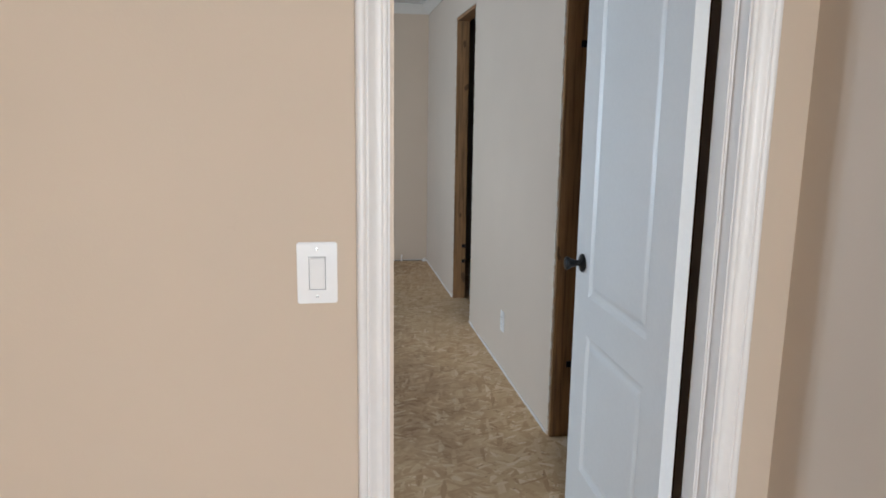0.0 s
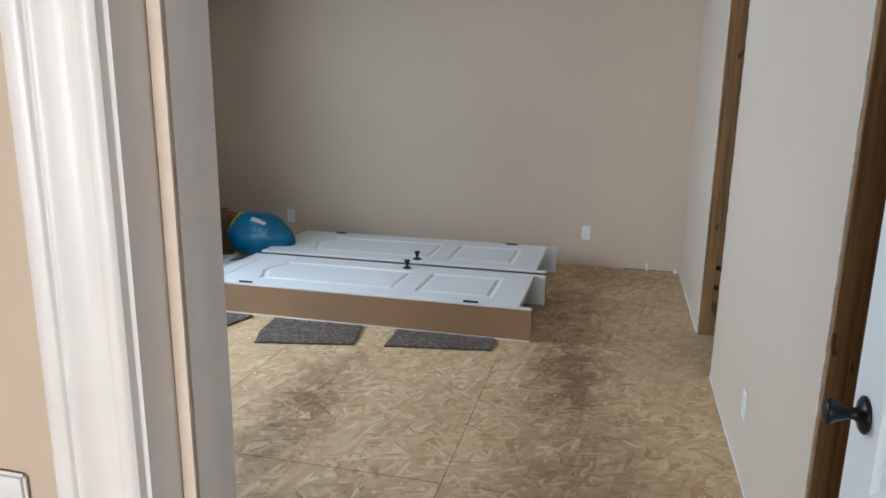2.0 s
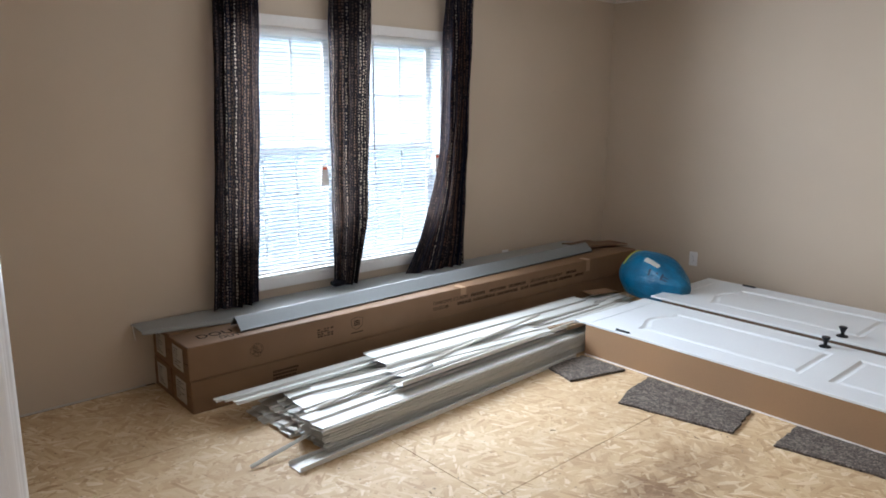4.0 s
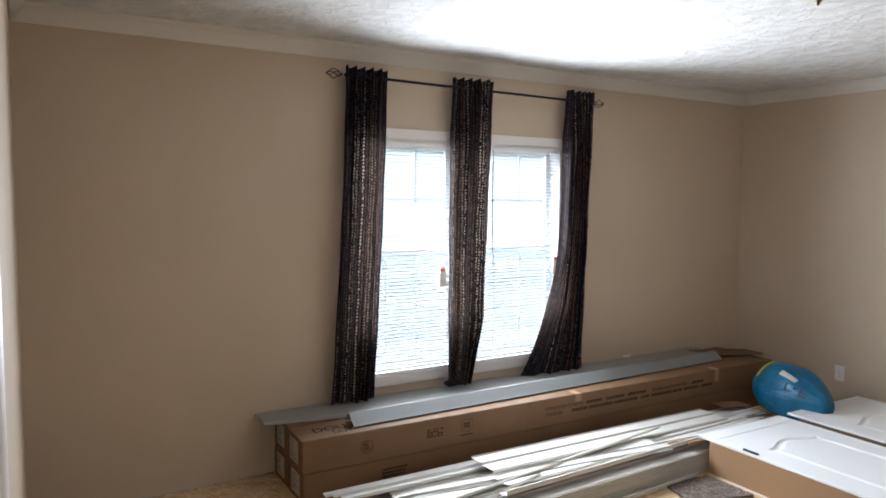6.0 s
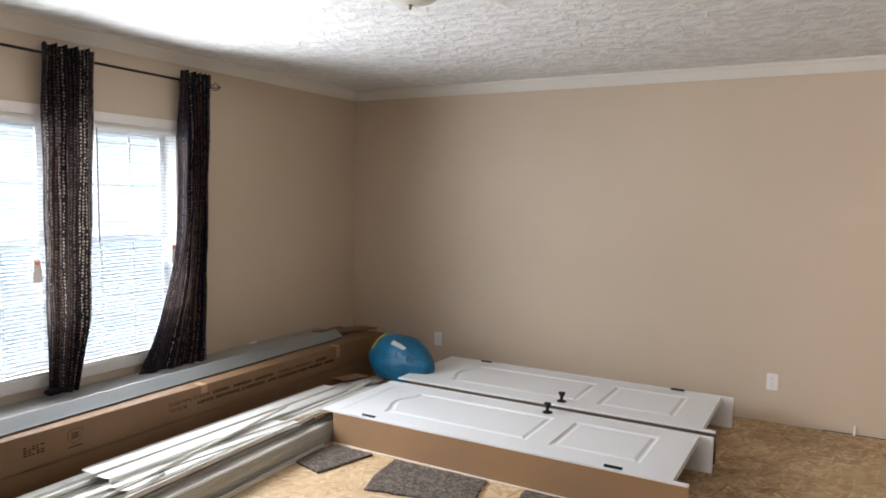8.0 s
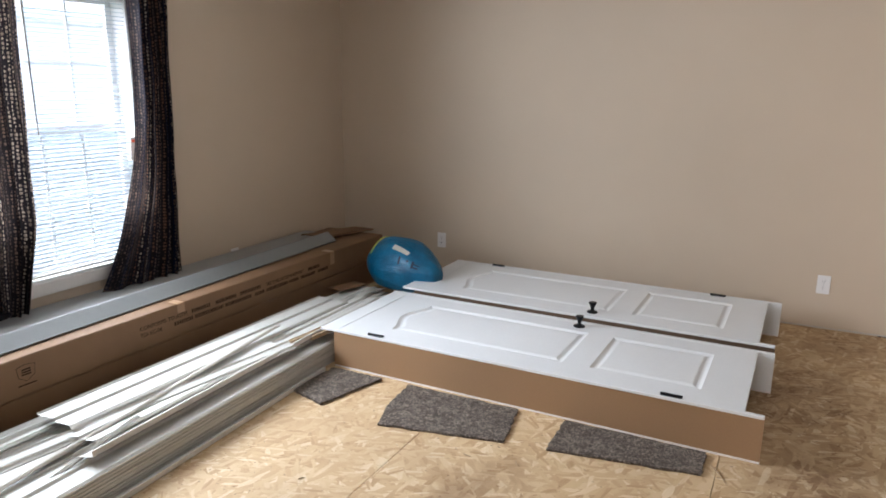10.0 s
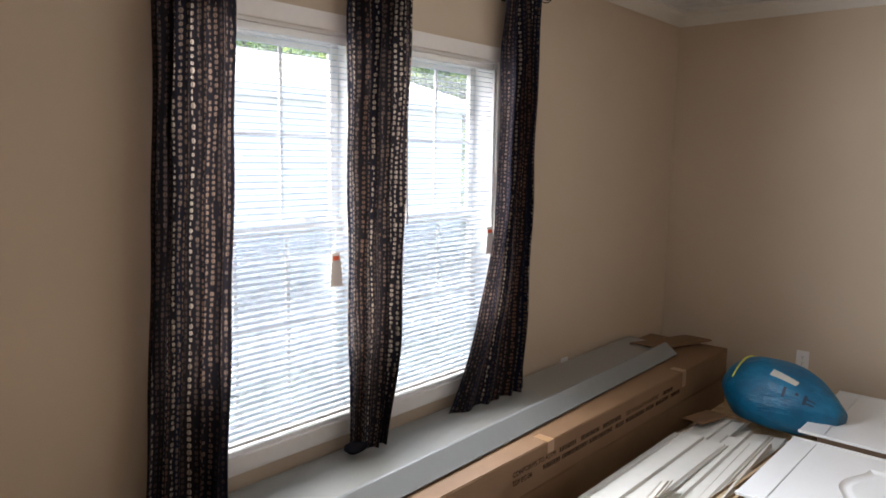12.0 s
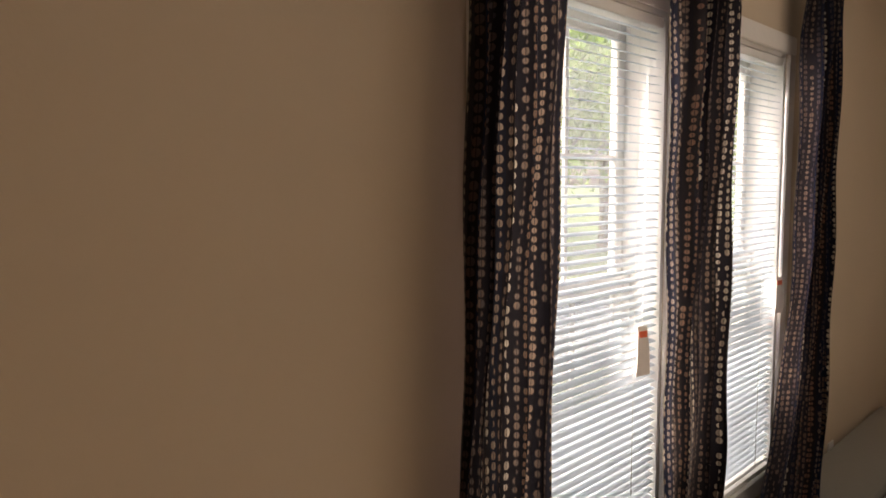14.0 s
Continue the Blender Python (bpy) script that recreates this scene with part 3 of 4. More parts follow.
# ---- windows ----
def window(y0, y1, k):
    w = holder("window_%d" % k, pose(0, 0, 0), "white vinyl double-hung window with colonial grilles", "window", "", "structure")
    fr = bmesh.new()
    x0, x1 = XW - 0.148, XW - 0.002
    for a, b in ((y0, y0 + 0.014), (y1 - 0.014, y1)):
        box(fr, x0, x1, a, b, WZ0, WZ1)
    box(fr, x0, x1, y0 + 0.014, y1 - 0.014, WZ0, WZ0 + 0.016)
    box(fr, x0, x1, y0 + 0.014, y1 - 0.014, WZ1 - 0.016, WZ1)
    part("window_frame", fr, M_VINYL, w)
    a, b = y0 + 0.014, y1 - 0.014
    mid = 1.22
    for name, x, c0, c1 in (("upper_sash", XW - 0.128, mid - 0.02, WZ1 - 0.016), ("lower_sash", XW - 0.102, WZ0 + 0.016, mid + 0.02)):
        s = bmesh.new()
        box(s, x - 0.012, x + 0.012, a, a + 0.038, c0, c1, 0.003)
        box(s, x - 0.012, x + 0.012, b - 0.038, b, c0, c1, 0.003)
        box(s, x - 0.012, x + 0.012, a + 0.038, b - 0.038, c0, c0 + 0.042, 0.003)
        box(s, x - 0.012, x + 0.012, a + 0.038, b - 0.038, c1 - 0.042, c1, 0.003)
        sash = part(name, s, M_VINYL, w)
        g = bmesh.new()
        for i in (1, 2):
            yy = a + 0.038 + (b - a - 0.076) * i / 3
            box(g, x - 0.004, x + 0.004, yy - 0.007, yy + 0.007, c0 + 0.042, c1 - 0.042)
        zz = (c0 + c1) / 2
        box(g, x - 0.0035, x + 0.0035, a + 0.038, b - 0.038, zz - 0.007, zz + 0.007)
        part("grille", g, M_VINYL, sash)
        p = part("pane", boxed(x - 0.002, x + 0.001, a + 0.034, b - 0.034, c0 + 0.038, c1 - 0.038), M_GLASS, sash)
        p.visible_shadow = False
    sc = part("insect_screen", boxed(XW - 0.1446, XW - 0.144, a + 0.012, b - 0.012, WZ0 + 0.028, mid - 0.004), M_SCREEN, w, "grey insect screen over the lower sash")
    sc.visible_shadow = False
    sf = bmesh.new()
    for y0_, y1_, z0_, z1_ in ((a, a + 0.012, WZ0 + 0.016, mid + 0.008), (b - 0.012, b, WZ0 + 0.016, mid + 0.008), (a + 0.012, b - 0.012, WZ0 + 0.016, WZ0 + 0.028), (a + 0.012, b - 0.012, mid - 0.004, mid + 0.008)):
        box(sf, XW - 0.1475, XW - 0.1415, y0_, y1_, z0_, z1_, 0.001)
    part("screen_frame", sf, M_VINYL, sc)
    lk = bmesh.new()
    box(lk, XW - 0.10, XW - 0.078, (a + b) / 2 + 0.17, (a + b) / 2 + 0.23, mid + 0.02, mid + 0.032, 0.003)
    part("sash_lock", lk, M_VINYL, w)


for k, (a, b) in enumerate(WIN):
    window(a, b, k + 1)
W0, W1 = WIN[0][0], WIN[1][1]
cas = bmesh.new()
box(cas, XW + 0.0005, XW + 0.014, W0 - 0.004, W1 + 0.055, WZ1 - 0.004, WZ1 + 0.058, 0.003)
box(cas, XW + 0.0005, XW + 0.014, W0 - 0.004, W1 + 0.055, WZ0 - 0.060, WZ0 + 0.004, 0.003)
for a, b in ((W0 - 0.004, W0 + 0.006), (WIN[0][1] - 0.004, WIN[1][0] + 0.004), (W1 - 0.004, W1 + 0.055)):
    box(cas, XW + 0.0005, XW + 0.013, a, b, WZ0 + 0.004, WZ1 - 0.004, 0.003)
structure("window_casing", cas, M_TRIM, "flat white casing round the twin window")


# ---- blinds ----
slat_bm = bmesh.new()
ys = [-0.5, 0.5]
prev = None
for i in range(5):
    s = -0.0125 + 0.025 * i / 4
    row = [slat_bm.verts.new((s, y, 0.0022 * (1 - (s / 0.0125) ** 2))) for y in ys]
    if prev:
        slat_bm.faces.new((prev[0], row[0], row[1], prev[1]))
    prev = row
SLAT = mesh_of("slat", slat_bm, M_SLAT, True)


def mini_blind(y0, y1, wand_y):
    bl = holder("mini_blind", pose(XW - 0.017, (y0 + y1) / 2, WZ1 - 0.017), "white vinyl mini blind, lowered with slats open", "blind", "window blinds")
    w = y1 - y0 - 0.012
    part("headrail", boxed(-0.0125, 0.0125, -w / 2, w / 2, -0.026, 0, 0.002), M_VINYL, bl)
    z, n = -0.040, 0
    bottom = WZ0 + 0.016 - (WZ1 - 0.017) + 0.022
    while z > bottom + 0.012:
        t = 13 + random.uniform(-1.5, 1.5)
        part("slat", SLAT, None, bl, "", pose(0, 0, z, 0, t, 0) @ Matrix.Diagonal((1, w, 1, 1)))
        z -= 0.0216
        n += 1
    part("bottom_rail", boxed(-0.0125, 0.0125, -w / 2, w / 2, bottom - 0.010, bottom, 0.003), M_VINYL, bl)
    for yy in (-w / 2 + 0.12, w / 2 - 0.12):
        cd = bmesh.new()
        for xx in (-0.0135, 0.0135):
            tube(cd, [(xx, yy, -0.026), (xx, yy, bottom)], 0.0007, 5)
        part("ladder_cord", cd, M_CORD, bl)
    wd = bmesh.new()
    tube(wd, [(0.018, wand_y, -0.02), (0.020, wand_y, -0.05), (0.022, wand_y + 0.004, -0.70)], 0.0035, 6)
    part("tilt_wand", wd, M_GREYTAN, bl)


mini_blind(WIN[0][0] + 0.014, WIN[0][1] - 0.014, -0.25)
mini_blind(WIN[1][0] + 0.014, WIN[1][1] - 0.014, -0.20)


def warning_tag(y, z):
    tg = holder("warning_tag", pose(XW + 0.022, y, z, 0, 0, -12), "small white paper tag with orange top on blind cord", "tag", "cord tags")
    b = bmesh.new()
    prev = None
    for i in range(7):
        v = i / 6
        half = 0.017 + 0.009 * v
        row = [b.verts.new((0.006 * math.sin(2.2 * v) + dx, s * half, -0.125 * v)) for dx, s in ((0, -1), (0, 1), (0.0012, 1), (0.0012, -1))]
        if prev:
            for k in range(4):
                b.faces.new((prev[k], prev[(k + 1) % 4], row[(k + 1) % 4], row[k]))
        prev = row
    part("paper", b, M_TAG, tg)
    part("orange_band", boxed(0.0035, 0.0055, -0.013, 0.013, -0.028, -0.012), M_ORANGE, tg, "orange printed band")
    part("cord", tube(bmesh.new(), [(0.001, 0, 0.62), (0.001, 0, 0)], 0.0009, 5), M_CORD, tg)


warning_tag(3.748, 1.13)
warning_tag(4.672, 1.165)

# ---- curtain rod and curtains ----
RODX, RODZ = XW + 0.092, 2.245
rod = holder("curtain_rod", pose(RODX, 3.98, RODZ), "thin black metal curtain rod with twisted cage finials", "curtain rod")
part("rod", tube(bmesh.new(), [(0, -0.93, 0.012), (0, 0, 0.003), (0, 0.95, -0.006)], 0.008, 12), M_BLACK, rod, smooth=True)
for s, z in ((-1, 0.012), (1, -0.006)):
    fin = bmesh.new()
    for k in range(4):
        pts = []
        for i in range(13):
            v = i / 12
            r = 0.026 * math.sin(math.pi * v)
            a = k * math.pi / 2 + 2.6 * v
            pts.append((r * math.cos(a), s * (0.945 + 0.095 * v), z + r * math.sin(a)))
        tube(fin, pts, 0.0026, 6)
    part("finial", fin, M_BLACK, rod)
for y in (-0.72, 0.04, 0.78):
    br = bmesh.new()
    tube(br, [(-0.091, y, -0.02), (-0.03, y, -0.02), (0, y, -0.012)], 0.005, 8)
    box(br, -0.0915, -0.087, y - 0.014, y + 0.014, -0.05, 0.012, 0.001)
    part("bracket", br, M_BLACK, rod)


def curtain(top, bottom, zbot, width, folds, seed, bend, label, ease=1.0, curl=0.0, lean=0.0):
    """A gathered panel: its edges run from top to bottom by bend(v) in 0..1; width is the flat cloth."""
    rng = random.Random(seed)
    nu, nv = folds * 10, 70
    ph = [rng.uniform(-0.5, 0.5) for _ in range(6)]
    bm = bmesh.new()
    uvl = bm.loops.layers.uv.new("UVMap")
    ztop = 2.305
    grid = []
    for j in range(nv + 1):
        v = j / nv
        el = top[0] + (bottom[0] - top[0]) * bend[0](v)
        er = top[1] + (bottom[1] - top[1]) * bend[1](v)
        row = []
        for i in range(nu + 1):
            u = i / nu
            wob = 0.035 * math.sin(3.1 * v + ph[0]) + 0.02 * math.sin(7 * v + ph[1])
            uu = u + wob * math.sin(math.pi * u)
            a = 2 * math.pi * folds * max(uu, 0.0) ** ease + ph[2]
            amp = (0.024 * (1 - 0.6 * v * v) + 0.008 * math.sin(5 * v + 4 * u + ph[3])) * (0.6 + 0.4 * min(1, v * 5) if v > 0.03 else 0.75)
            x = RODX + 0.022 * v * v + lean * u * (1 - 0.6 * v) - curl * min(1, 6 * v) * math.exp(-(u / 0.10) ** 2) + amp * math.sin(a) * (1 - math.exp(-(u / 0.12) ** 2) * (curl > 0)) + 0.012 * v * math.sin(2 * a * 0.37 + ph[4]) + 0.004 * math.sin(23 * v + 9 * u)
            y = el + (er - el) * u + 0.010 * math.cos(a) * (0.4 + 0.6 * v)
            z = ztop + (zbot + 0.006 * math.sin(7 * u + ph[5]) - ztop) * v + (0.006 * math.sin(a) if v == 0 else 0)
            row.append(bm.verts.new((x, y, z)))
        grid.append(row)
    for j in range(nv):
        for i in range(nu):
            f = bm.faces.new((grid[j][i], grid[j][i + 1], grid[j + 1][i + 1], grid[j + 1][i]))
            for lp, (ii, jj) in zip(f.loops, ((i, j), (i + 1, j), (i + 1, j + 1), (i, j + 1))):
                lp[uvl].uv = (seed * 1.7 + width * ii / nu, (ztop - zbot) * (1 - jj / nv))
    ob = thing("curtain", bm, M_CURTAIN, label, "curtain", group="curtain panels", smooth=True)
    return ob


lin = lambda v: v
hold = lambda v: v ** 1.4
flare = lambda v: 0.08 * v + 0.92 * max(0.0, (v - 0.4) / 0.6) ** 2.2
swing = lambda v: 0.42 * v + 0.58 * max(0.0, (v - 0.78) / 0.22) ** 1.2
curtain((3.052, 3.314), (2.946, 3.220), 0.375, 1.05, 5, 1, (hold, hold), "dark brown dotted curtain panel gathered on the rod")
mid_curtain = curtain((3.760, 4.042), (3.744, 3.908), 0.385, 1.05, 5, 2, (lin, swing), "dark brown dotted curtain panel hanging between the windows", 1.0, 0.02, 0.045)
curtain((4.674, 4.906), (4.322, 4.842), 0.362, 1.05, 5, 3, (flare, lin), "dark brown dotted curtain panel pulled aside at the bottom", 1.7, 0.03, 0.03)


hem = bmesh.new()
bmesh.ops.create_icosphere(hem, subdivisions=3, radius=0.04)
for v in hem.verts:
    v.co = Vector((RODX + 0.03, 3.76, 0.405)) + Vector((v.co.x * 0.8, v.co.y * 1.2, v.co.z * 0.5)) * (1 + 0.25 * noise.noise(v.co * 40))
part("bunched_hem", hem, M_BLACK_CLOTH, mid_curtain, "black bunched hem", None, True)


# ---- door slabs ----
def panel_loop(x0, x1, z0, z1, rise, d):
    pts = [(x0 + d, z0 + d), (x1 - d, z0 + d)]
    n = 16
    for i in range(n + 1):
        s = i / n
        bump_ = rise * (0.5 - 0.5 * math.cos(2 * math.pi * min(max((s - 0.08) / 0.84, 0), 1))) ** 0.7 if rise else 0.0
        pts.append((x1 - d + (x0 - x1 + 2 * d) * s, z1 - d + bump_))
    return pts


def door_slab(w, h, t=0.035):
    """A moulded two-panel slab standing in x and z, face towards -y, with an arched upper panel."""
    bm = bmesh.new()
    yf = -t / 2
    panels = ((0.135, w - 0.135, 0.185, 0.675, 0.0), (0.135, w - 0.135, 0.805, h - 0.235, 0.062))
    outer = [bm.verts.new((x, yf, z)) for x, z in ((0, 0), (w, 0), (w, h), (0, h))]
    edges = [bm.edges.new((outer[i], outer[(i + 1) % 4])) for i in range(4)]
    for p in panels:
        rings = []
        for d, dep in ((0, 0), (0.006, 0.0035), (0.016, 0.0075), (0.026, 0.0078), (0.040, 0.0035), (0.046, 0.0025)):
            rings.append([bm.verts.new((x, yf + dep, z)) for x, z in panel_loop(*p, d)])
        n = len(rings[0])
        edges += [bm.edges.new((rings[0][i], rings[0][(i + 1) % n])) for i in range(n)]
        for a, b in zip(rings, rings[1:]):
            for i in range(n):
                bm.faces.new((a[i], a[(i + 1) % n], b[(i + 1) % n], b[i]))
        bm.faces.new(rings[-1])
    bmesh.ops.triangle_fill(bm, use_beauty=True, edges=edges)
    back = [bm.verts.new((x, t / 2, z)) for x, z in ((0, 0), (w, 0), (w, h), (0, h))]
    bm.faces.new(back)
    for i in range(4):
        bm.faces.new((outer[i], outer[(i + 1) % 4], back[(i + 1) % 4], back[i]))
    return bm


KNOB = [(0.0, 0.0), (0.031, 0.0), (0.032, 0.004), (0.027, 0.008), (0.013, 0.011), (0.010, 0.019), (0.011, 0.028), (0.0155, 0.040), (0.0215, 0.052), (0.0235, 0.056), (0.0215, 0.0605), (0.012, 0.062), (0.0, 0.061)]


def add_knob(parent, x, z, face, toward):
    """A turned black knob on a slab's face; toward is -1 or 1 along y."""
    k = part("knob", lathe(KNOB, 28), M_BLACK, parent, "black round door knob", pose(x, face, z, 90 if toward < 0 else -90, 0, 0), True)
    return k


# the open bedroom door
hx, hy, fx, fy = 1.068, 1.474, 1.096, 2.205
dw = math.hypot(fx - hx, fy - hy)
ex = Vector(((hx - fx) / dw, (hy - fy) / dw, 0))
ey = Vector((0, 0, 1)).cross(ex)
dm = Matrix(((ex.x, ey.x, 0, fx), (ex.y, ey.y, 0, fy), (0, 0, 1, 0.012), (0, 0, 0, 1)))
door = holder("interior_door", dm, "white moulded two-panel door standing open against the wall", "door")
part("slab", door_slab(dw, 2.05), M_DOOR, door)
add_knob(door, 0.066, 0.908, -0.0175, -1)
add_knob(door, 0.066, 0.908, 0.0175, 1)
part("latch", boxed(-0.002, 0.0005, -0.011, 0.011, 0.878, 0.938, 0.0004), M_BLACK, door)
for z in (0.25, 1.80):
    hb = bmesh.new()
    box(hb, dw - 0.002, dw + 0.0012, -0.012, 0.016, z - 0.045, z + 0.045)
    tube(hb, [(dw + 0.004, 0.0225, z - 0.045), (dw + 0.004, 0.0225, z + 0.045)], 0.005, 10)
    part("hinge", hb, M_BLACK, door)


# ---- two pre-hung doors lying on the floor ----
def prehung(cx, cy, turn, hinge_near, width, label, raw):
    """A door in its frame, face up; local x runs from the sill end to the head end along world -x."""
    L, H = 2.165, 0.205
    m = pose(cx, cy, 0, 0, 0, turn) @ Matrix(((0, 0, -1, 0), (1, 0, 0, 0), (0, -1, 0, 0), (0, 0, 0, 1)))
    u = holder("prehung_door", m, label, "door", "pre-hung doors on the floor")
    # local x across, local -y up, local z towards the head
    t = 0.018
    slab_w = width - 0.05
    slab = door_slab(slab_w, 1.98)
    part("slab", slab, M_DOOR, u, "", pose(-slab_w / 2, -H + 0.0175 + 0.002, 0.075))
    for s in (-1, 1):
        x0, x1 = sorted((s * (width / 2 - 0.022), s * (width / 2 - 0.022 + t)))
        jb = boxed(x0, x1, -H + 0.014, -0.001, 0.0, L - 0.085)
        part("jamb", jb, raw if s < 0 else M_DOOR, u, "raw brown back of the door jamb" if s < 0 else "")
        x0, x1 = sorted((s * (width / 2 - 0.024), s * (width / 2)))
        part("jamb_edge", boxed(x0, x1, -H, -H + 0.013, 0.0, L, 0.002), M_DOOR, u, "white painted jamb edge")
        part("foot_edge", boxed(*sorted((s * (width / 2 - 0.023), s * (width / 2 - 0.002))), -0.008, 0, 0.0, L - 0.09), M_TRIM, u)
    part("head_jamb", boxed(-width / 2 + 0.023, width / 2 - 0.023, -H + 0.014, -0.001, L - 0.085 - t, L - 0.085), M_RAW, u)
    part("head_edge", boxed(-width / 2 + 0.0245, width / 2 - 0.0245, -H + 0.001, -H + 0.0135, L - 0.107, L - 0.003, 0.002), M_DOOR, u, "white painted head edge")
    hs = -1 if hinge_near else 1
    for z in (0.36, L - 0.335):
        hg = bmesh.new()
        tube(hg, [(hs * (width / 2 - 0.025), -H - 0.004, z - 0.045), (hs * (width / 2 - 0.025), -H - 0.004, z + 0.045)], 0.0065, 10)
        box(hg, hs * (width / 2 - 0.025) - 0.012, hs * (width / 2 - 0.025) + 0.012, -H - 0.002, -H + 0.001, z - 0.045, z + 0.045)
        part("hinge", hg, M_BLACK, u, "black butt hinge")
    add_knob(u, -hs * (slab_w / 2 - 0.062), 0.955, -H + 0.002, -1)
    return u


prehung(0.258, 5.165, -0.7, True, 0.765, "white two-panel door in its frame, face up on carpet scraps", M_RAW)
prehung(0.262, 6.045, -0.6, False, 0.80, "white two-panel door in its frame, face up by the end wall", M_RAW_SHADED)


# ---- cartons of siding and trim under the window ----
def carton(x0, x1, z0, z1, marks):
    y0, y1 = 2.645, 6.40
    jx = random.uniform(-0.006, 0.006)
    c = holder("siding_carton", Matrix.Translation((-2.545, 4.5 + jx, 0)) @ Matrix.Rotation(radians(-0.7), 4, "Z") @ Matrix.Translation((2.53, -4.5, 0)), "long brown cardboard carton of siding lying by the wall", "carton", "siding cartons")
    b = boxed(x0 + 0.002, x1 - 0.002, y0, y1, z0 + 0.001, z1 - 0.001, 0.004)
    part("body", b, M_CARD, c)
    ly = y0 - 0.0012
    part("label", boxed((x0 + x1) / 2 - 0.075, (x0 + x1) / 2 + 0.055, ly, y0 + 0.001, z0 + 0.03, z1 - 0.025), M_LABEL, c, "white paper shipping label")
    bars = bmesh.new()
    for i in range(7):
        zz = z1 - 0.04 - i * 0.014
        box(bars, (x0 + x1) / 2 - 0.065, (x0 + x1) / 2 - 0.065 + random.uniform(0.03, 0.10), ly - 0.0006, ly + 0.0002, zz - 0.003, zz)
    part("label_print", bars, M_INK, c)
    part("flap_seam", boxed(x0 + 0.01, x1 - 0.01, y0 - 0.0008, y0 + 0.001, (z0 + z1) / 2 - 0.001, (z0 + z1) / 2 + 0.001), M_INK, c)
    if marks:
        fx_ = x1 - 0.0015

        def on_side(y, z):
            return Matrix(((0, 0, 1, fx_), (1, 0, 0, y), (0, 1, 0, z), (0, 0, 0, 1)))

        if marks == "upper":
            lettering("print", "CONFORMS TO ASTM", 0.030, c, on_side(4.19, z0 + 0.098))
            lettering("print", "SEE EVALUATION REPORT", 0.030, c, on_side(5.10, z0 + 0.098))
            lettering("print", "TDI EC-06", 0.030, c, on_side(4.19, z0 + 0.062))
            bb = bmesh.new()
            for ya, yb, zz in ((4.52, 4.65, 0.098), (4.69, 4.84, 0.098), (4.88, 5.05, 0.098), (5.50, 5.62, 0.098), (4.40, 4.52, 0.062), (4.54, 4.74, 0.062), (4.76, 4.97, 0.062), (5.0, 5.07, 0.062), (5.1, 5.29, 0.062), (5.31, 5.40, 0.062), (5.42, 5.57, 0.062), (5.60, 5.70, 0.062)):
                y = ya
                while y < yb:
                    step = random.uniform(0.008, 0.016)
                    box(bb, fx_ - 0.001, fx_ + 0.0004, y, y + step * 0.55, z0 + zz, z0 + zz + 0.021)
                    y += step
            part("print_line", bb, M_INK, c)["kind"] = "stuff"
            em = bmesh.new()
            for r in (0.036, 0.028):
                pts = [(fx_, 3.0 + r * math.cos(a), z0 + 0.085 + r * math.sin(a)) for a in [2 * math.pi * k / 28 for k in range(29)]]
                tube(em, pts, 0.0009, 4, False)
            for k in range(5):
                box(em, fx_ - 0.001, fx_ + 0.0005, 2.98, 3.02 - 0.004 * k, z0 + 0.068 + 0.008 * k, z0 + 0.071 + 0.008 * k)
            part("round_stamp", em, M_INK, c)
            st = bmesh.new()
            for k in range(4):
                for q in range(5):
                    if random.random() < 0.85:
                        box(st, fx_ - 0.001, fx_ + 0.0005, 3.36 + 0.021 * q, 3.36 + 0.021 * q + random.uniform(0.008, 0.018), z0 + 0.07 + 0.013 * k, z0 + 0.077 + 0.013 * k)
            part("square_stamp", st, M_INK, c)
            sh = bmesh.new()
            tube(sh, [(fx_, 3.58, z0 + 0.13), (fx_, 3.62, z0 + 0.138), (fx_, 3.66, z0 + 0.13), (fx_, 3.655, z0 + 0.085), (fx_, 3.62, z0 + 0.062), (fx_, 3.585, z0 + 0.085), (fx_, 3.58, z0 + 0.13)], 0.0011, 4, False)
            for k in range(3):
                box(sh, fx_ - 0.001, fx_ + 0.0005, 3.60, 3.64, z0 + 0.09 + 0.011 * k, z0 + 0.096 + 0.011 * k)
            box(sh, fx_ - 0.001, fx_ + 0.0005, 3.58, 3.66, z0 + 0.046, z0 + 0.051)
            part("shield_stamp", sh, M_INK, c)
            for ty, drop in ((4.45, 0.05), (5.76, 0.09)):
                tp = bmesh.new()
                box(tp, x1 - 0.075, x1 - 0.0005, ty - 0.024, ty + 0.024, z1 - 0.0012, z1 - 0.0004)
                box(tp, x1 - 0.0025, x1 - 0.0008, ty - 0.024, ty + 0.024, z1 - drop, z1 - 0.0012)
                part("tape", tp, M_TAPE, c, "glossy brown packing tape")
            flat = Matrix(((0, -1, 0, x1 - 0.105), (1, 0, 0, 2.74), (0, 0, 1, z1 - 0.0008), (0, 0, 0, 1)))
            lettering("print", "DOU", 0.085, c, flat, M_PRINT)
            lettering("print", "DUT", 0.055, c, Matrix.Translation((0.062, 0.09, 0)) @ flat, M_PRINT)
        else:
            bb = bmesh.new()
            for k in range(4):
                y = 3.08
                while y < 3.2 + 0.01 * k:
                    step = random.uniform(0.008, 0.016)
                    box(bb, fx_ - 0.001, fx_ + 0.0004, y, y + step * 0.6, z0 + 0.05 + 0.019 * k, z0 + 0.062 + 0.019 * k)
                    y += step
            part("print_line", bb, M_INK, c)["kind"] = "stuff"
    return c


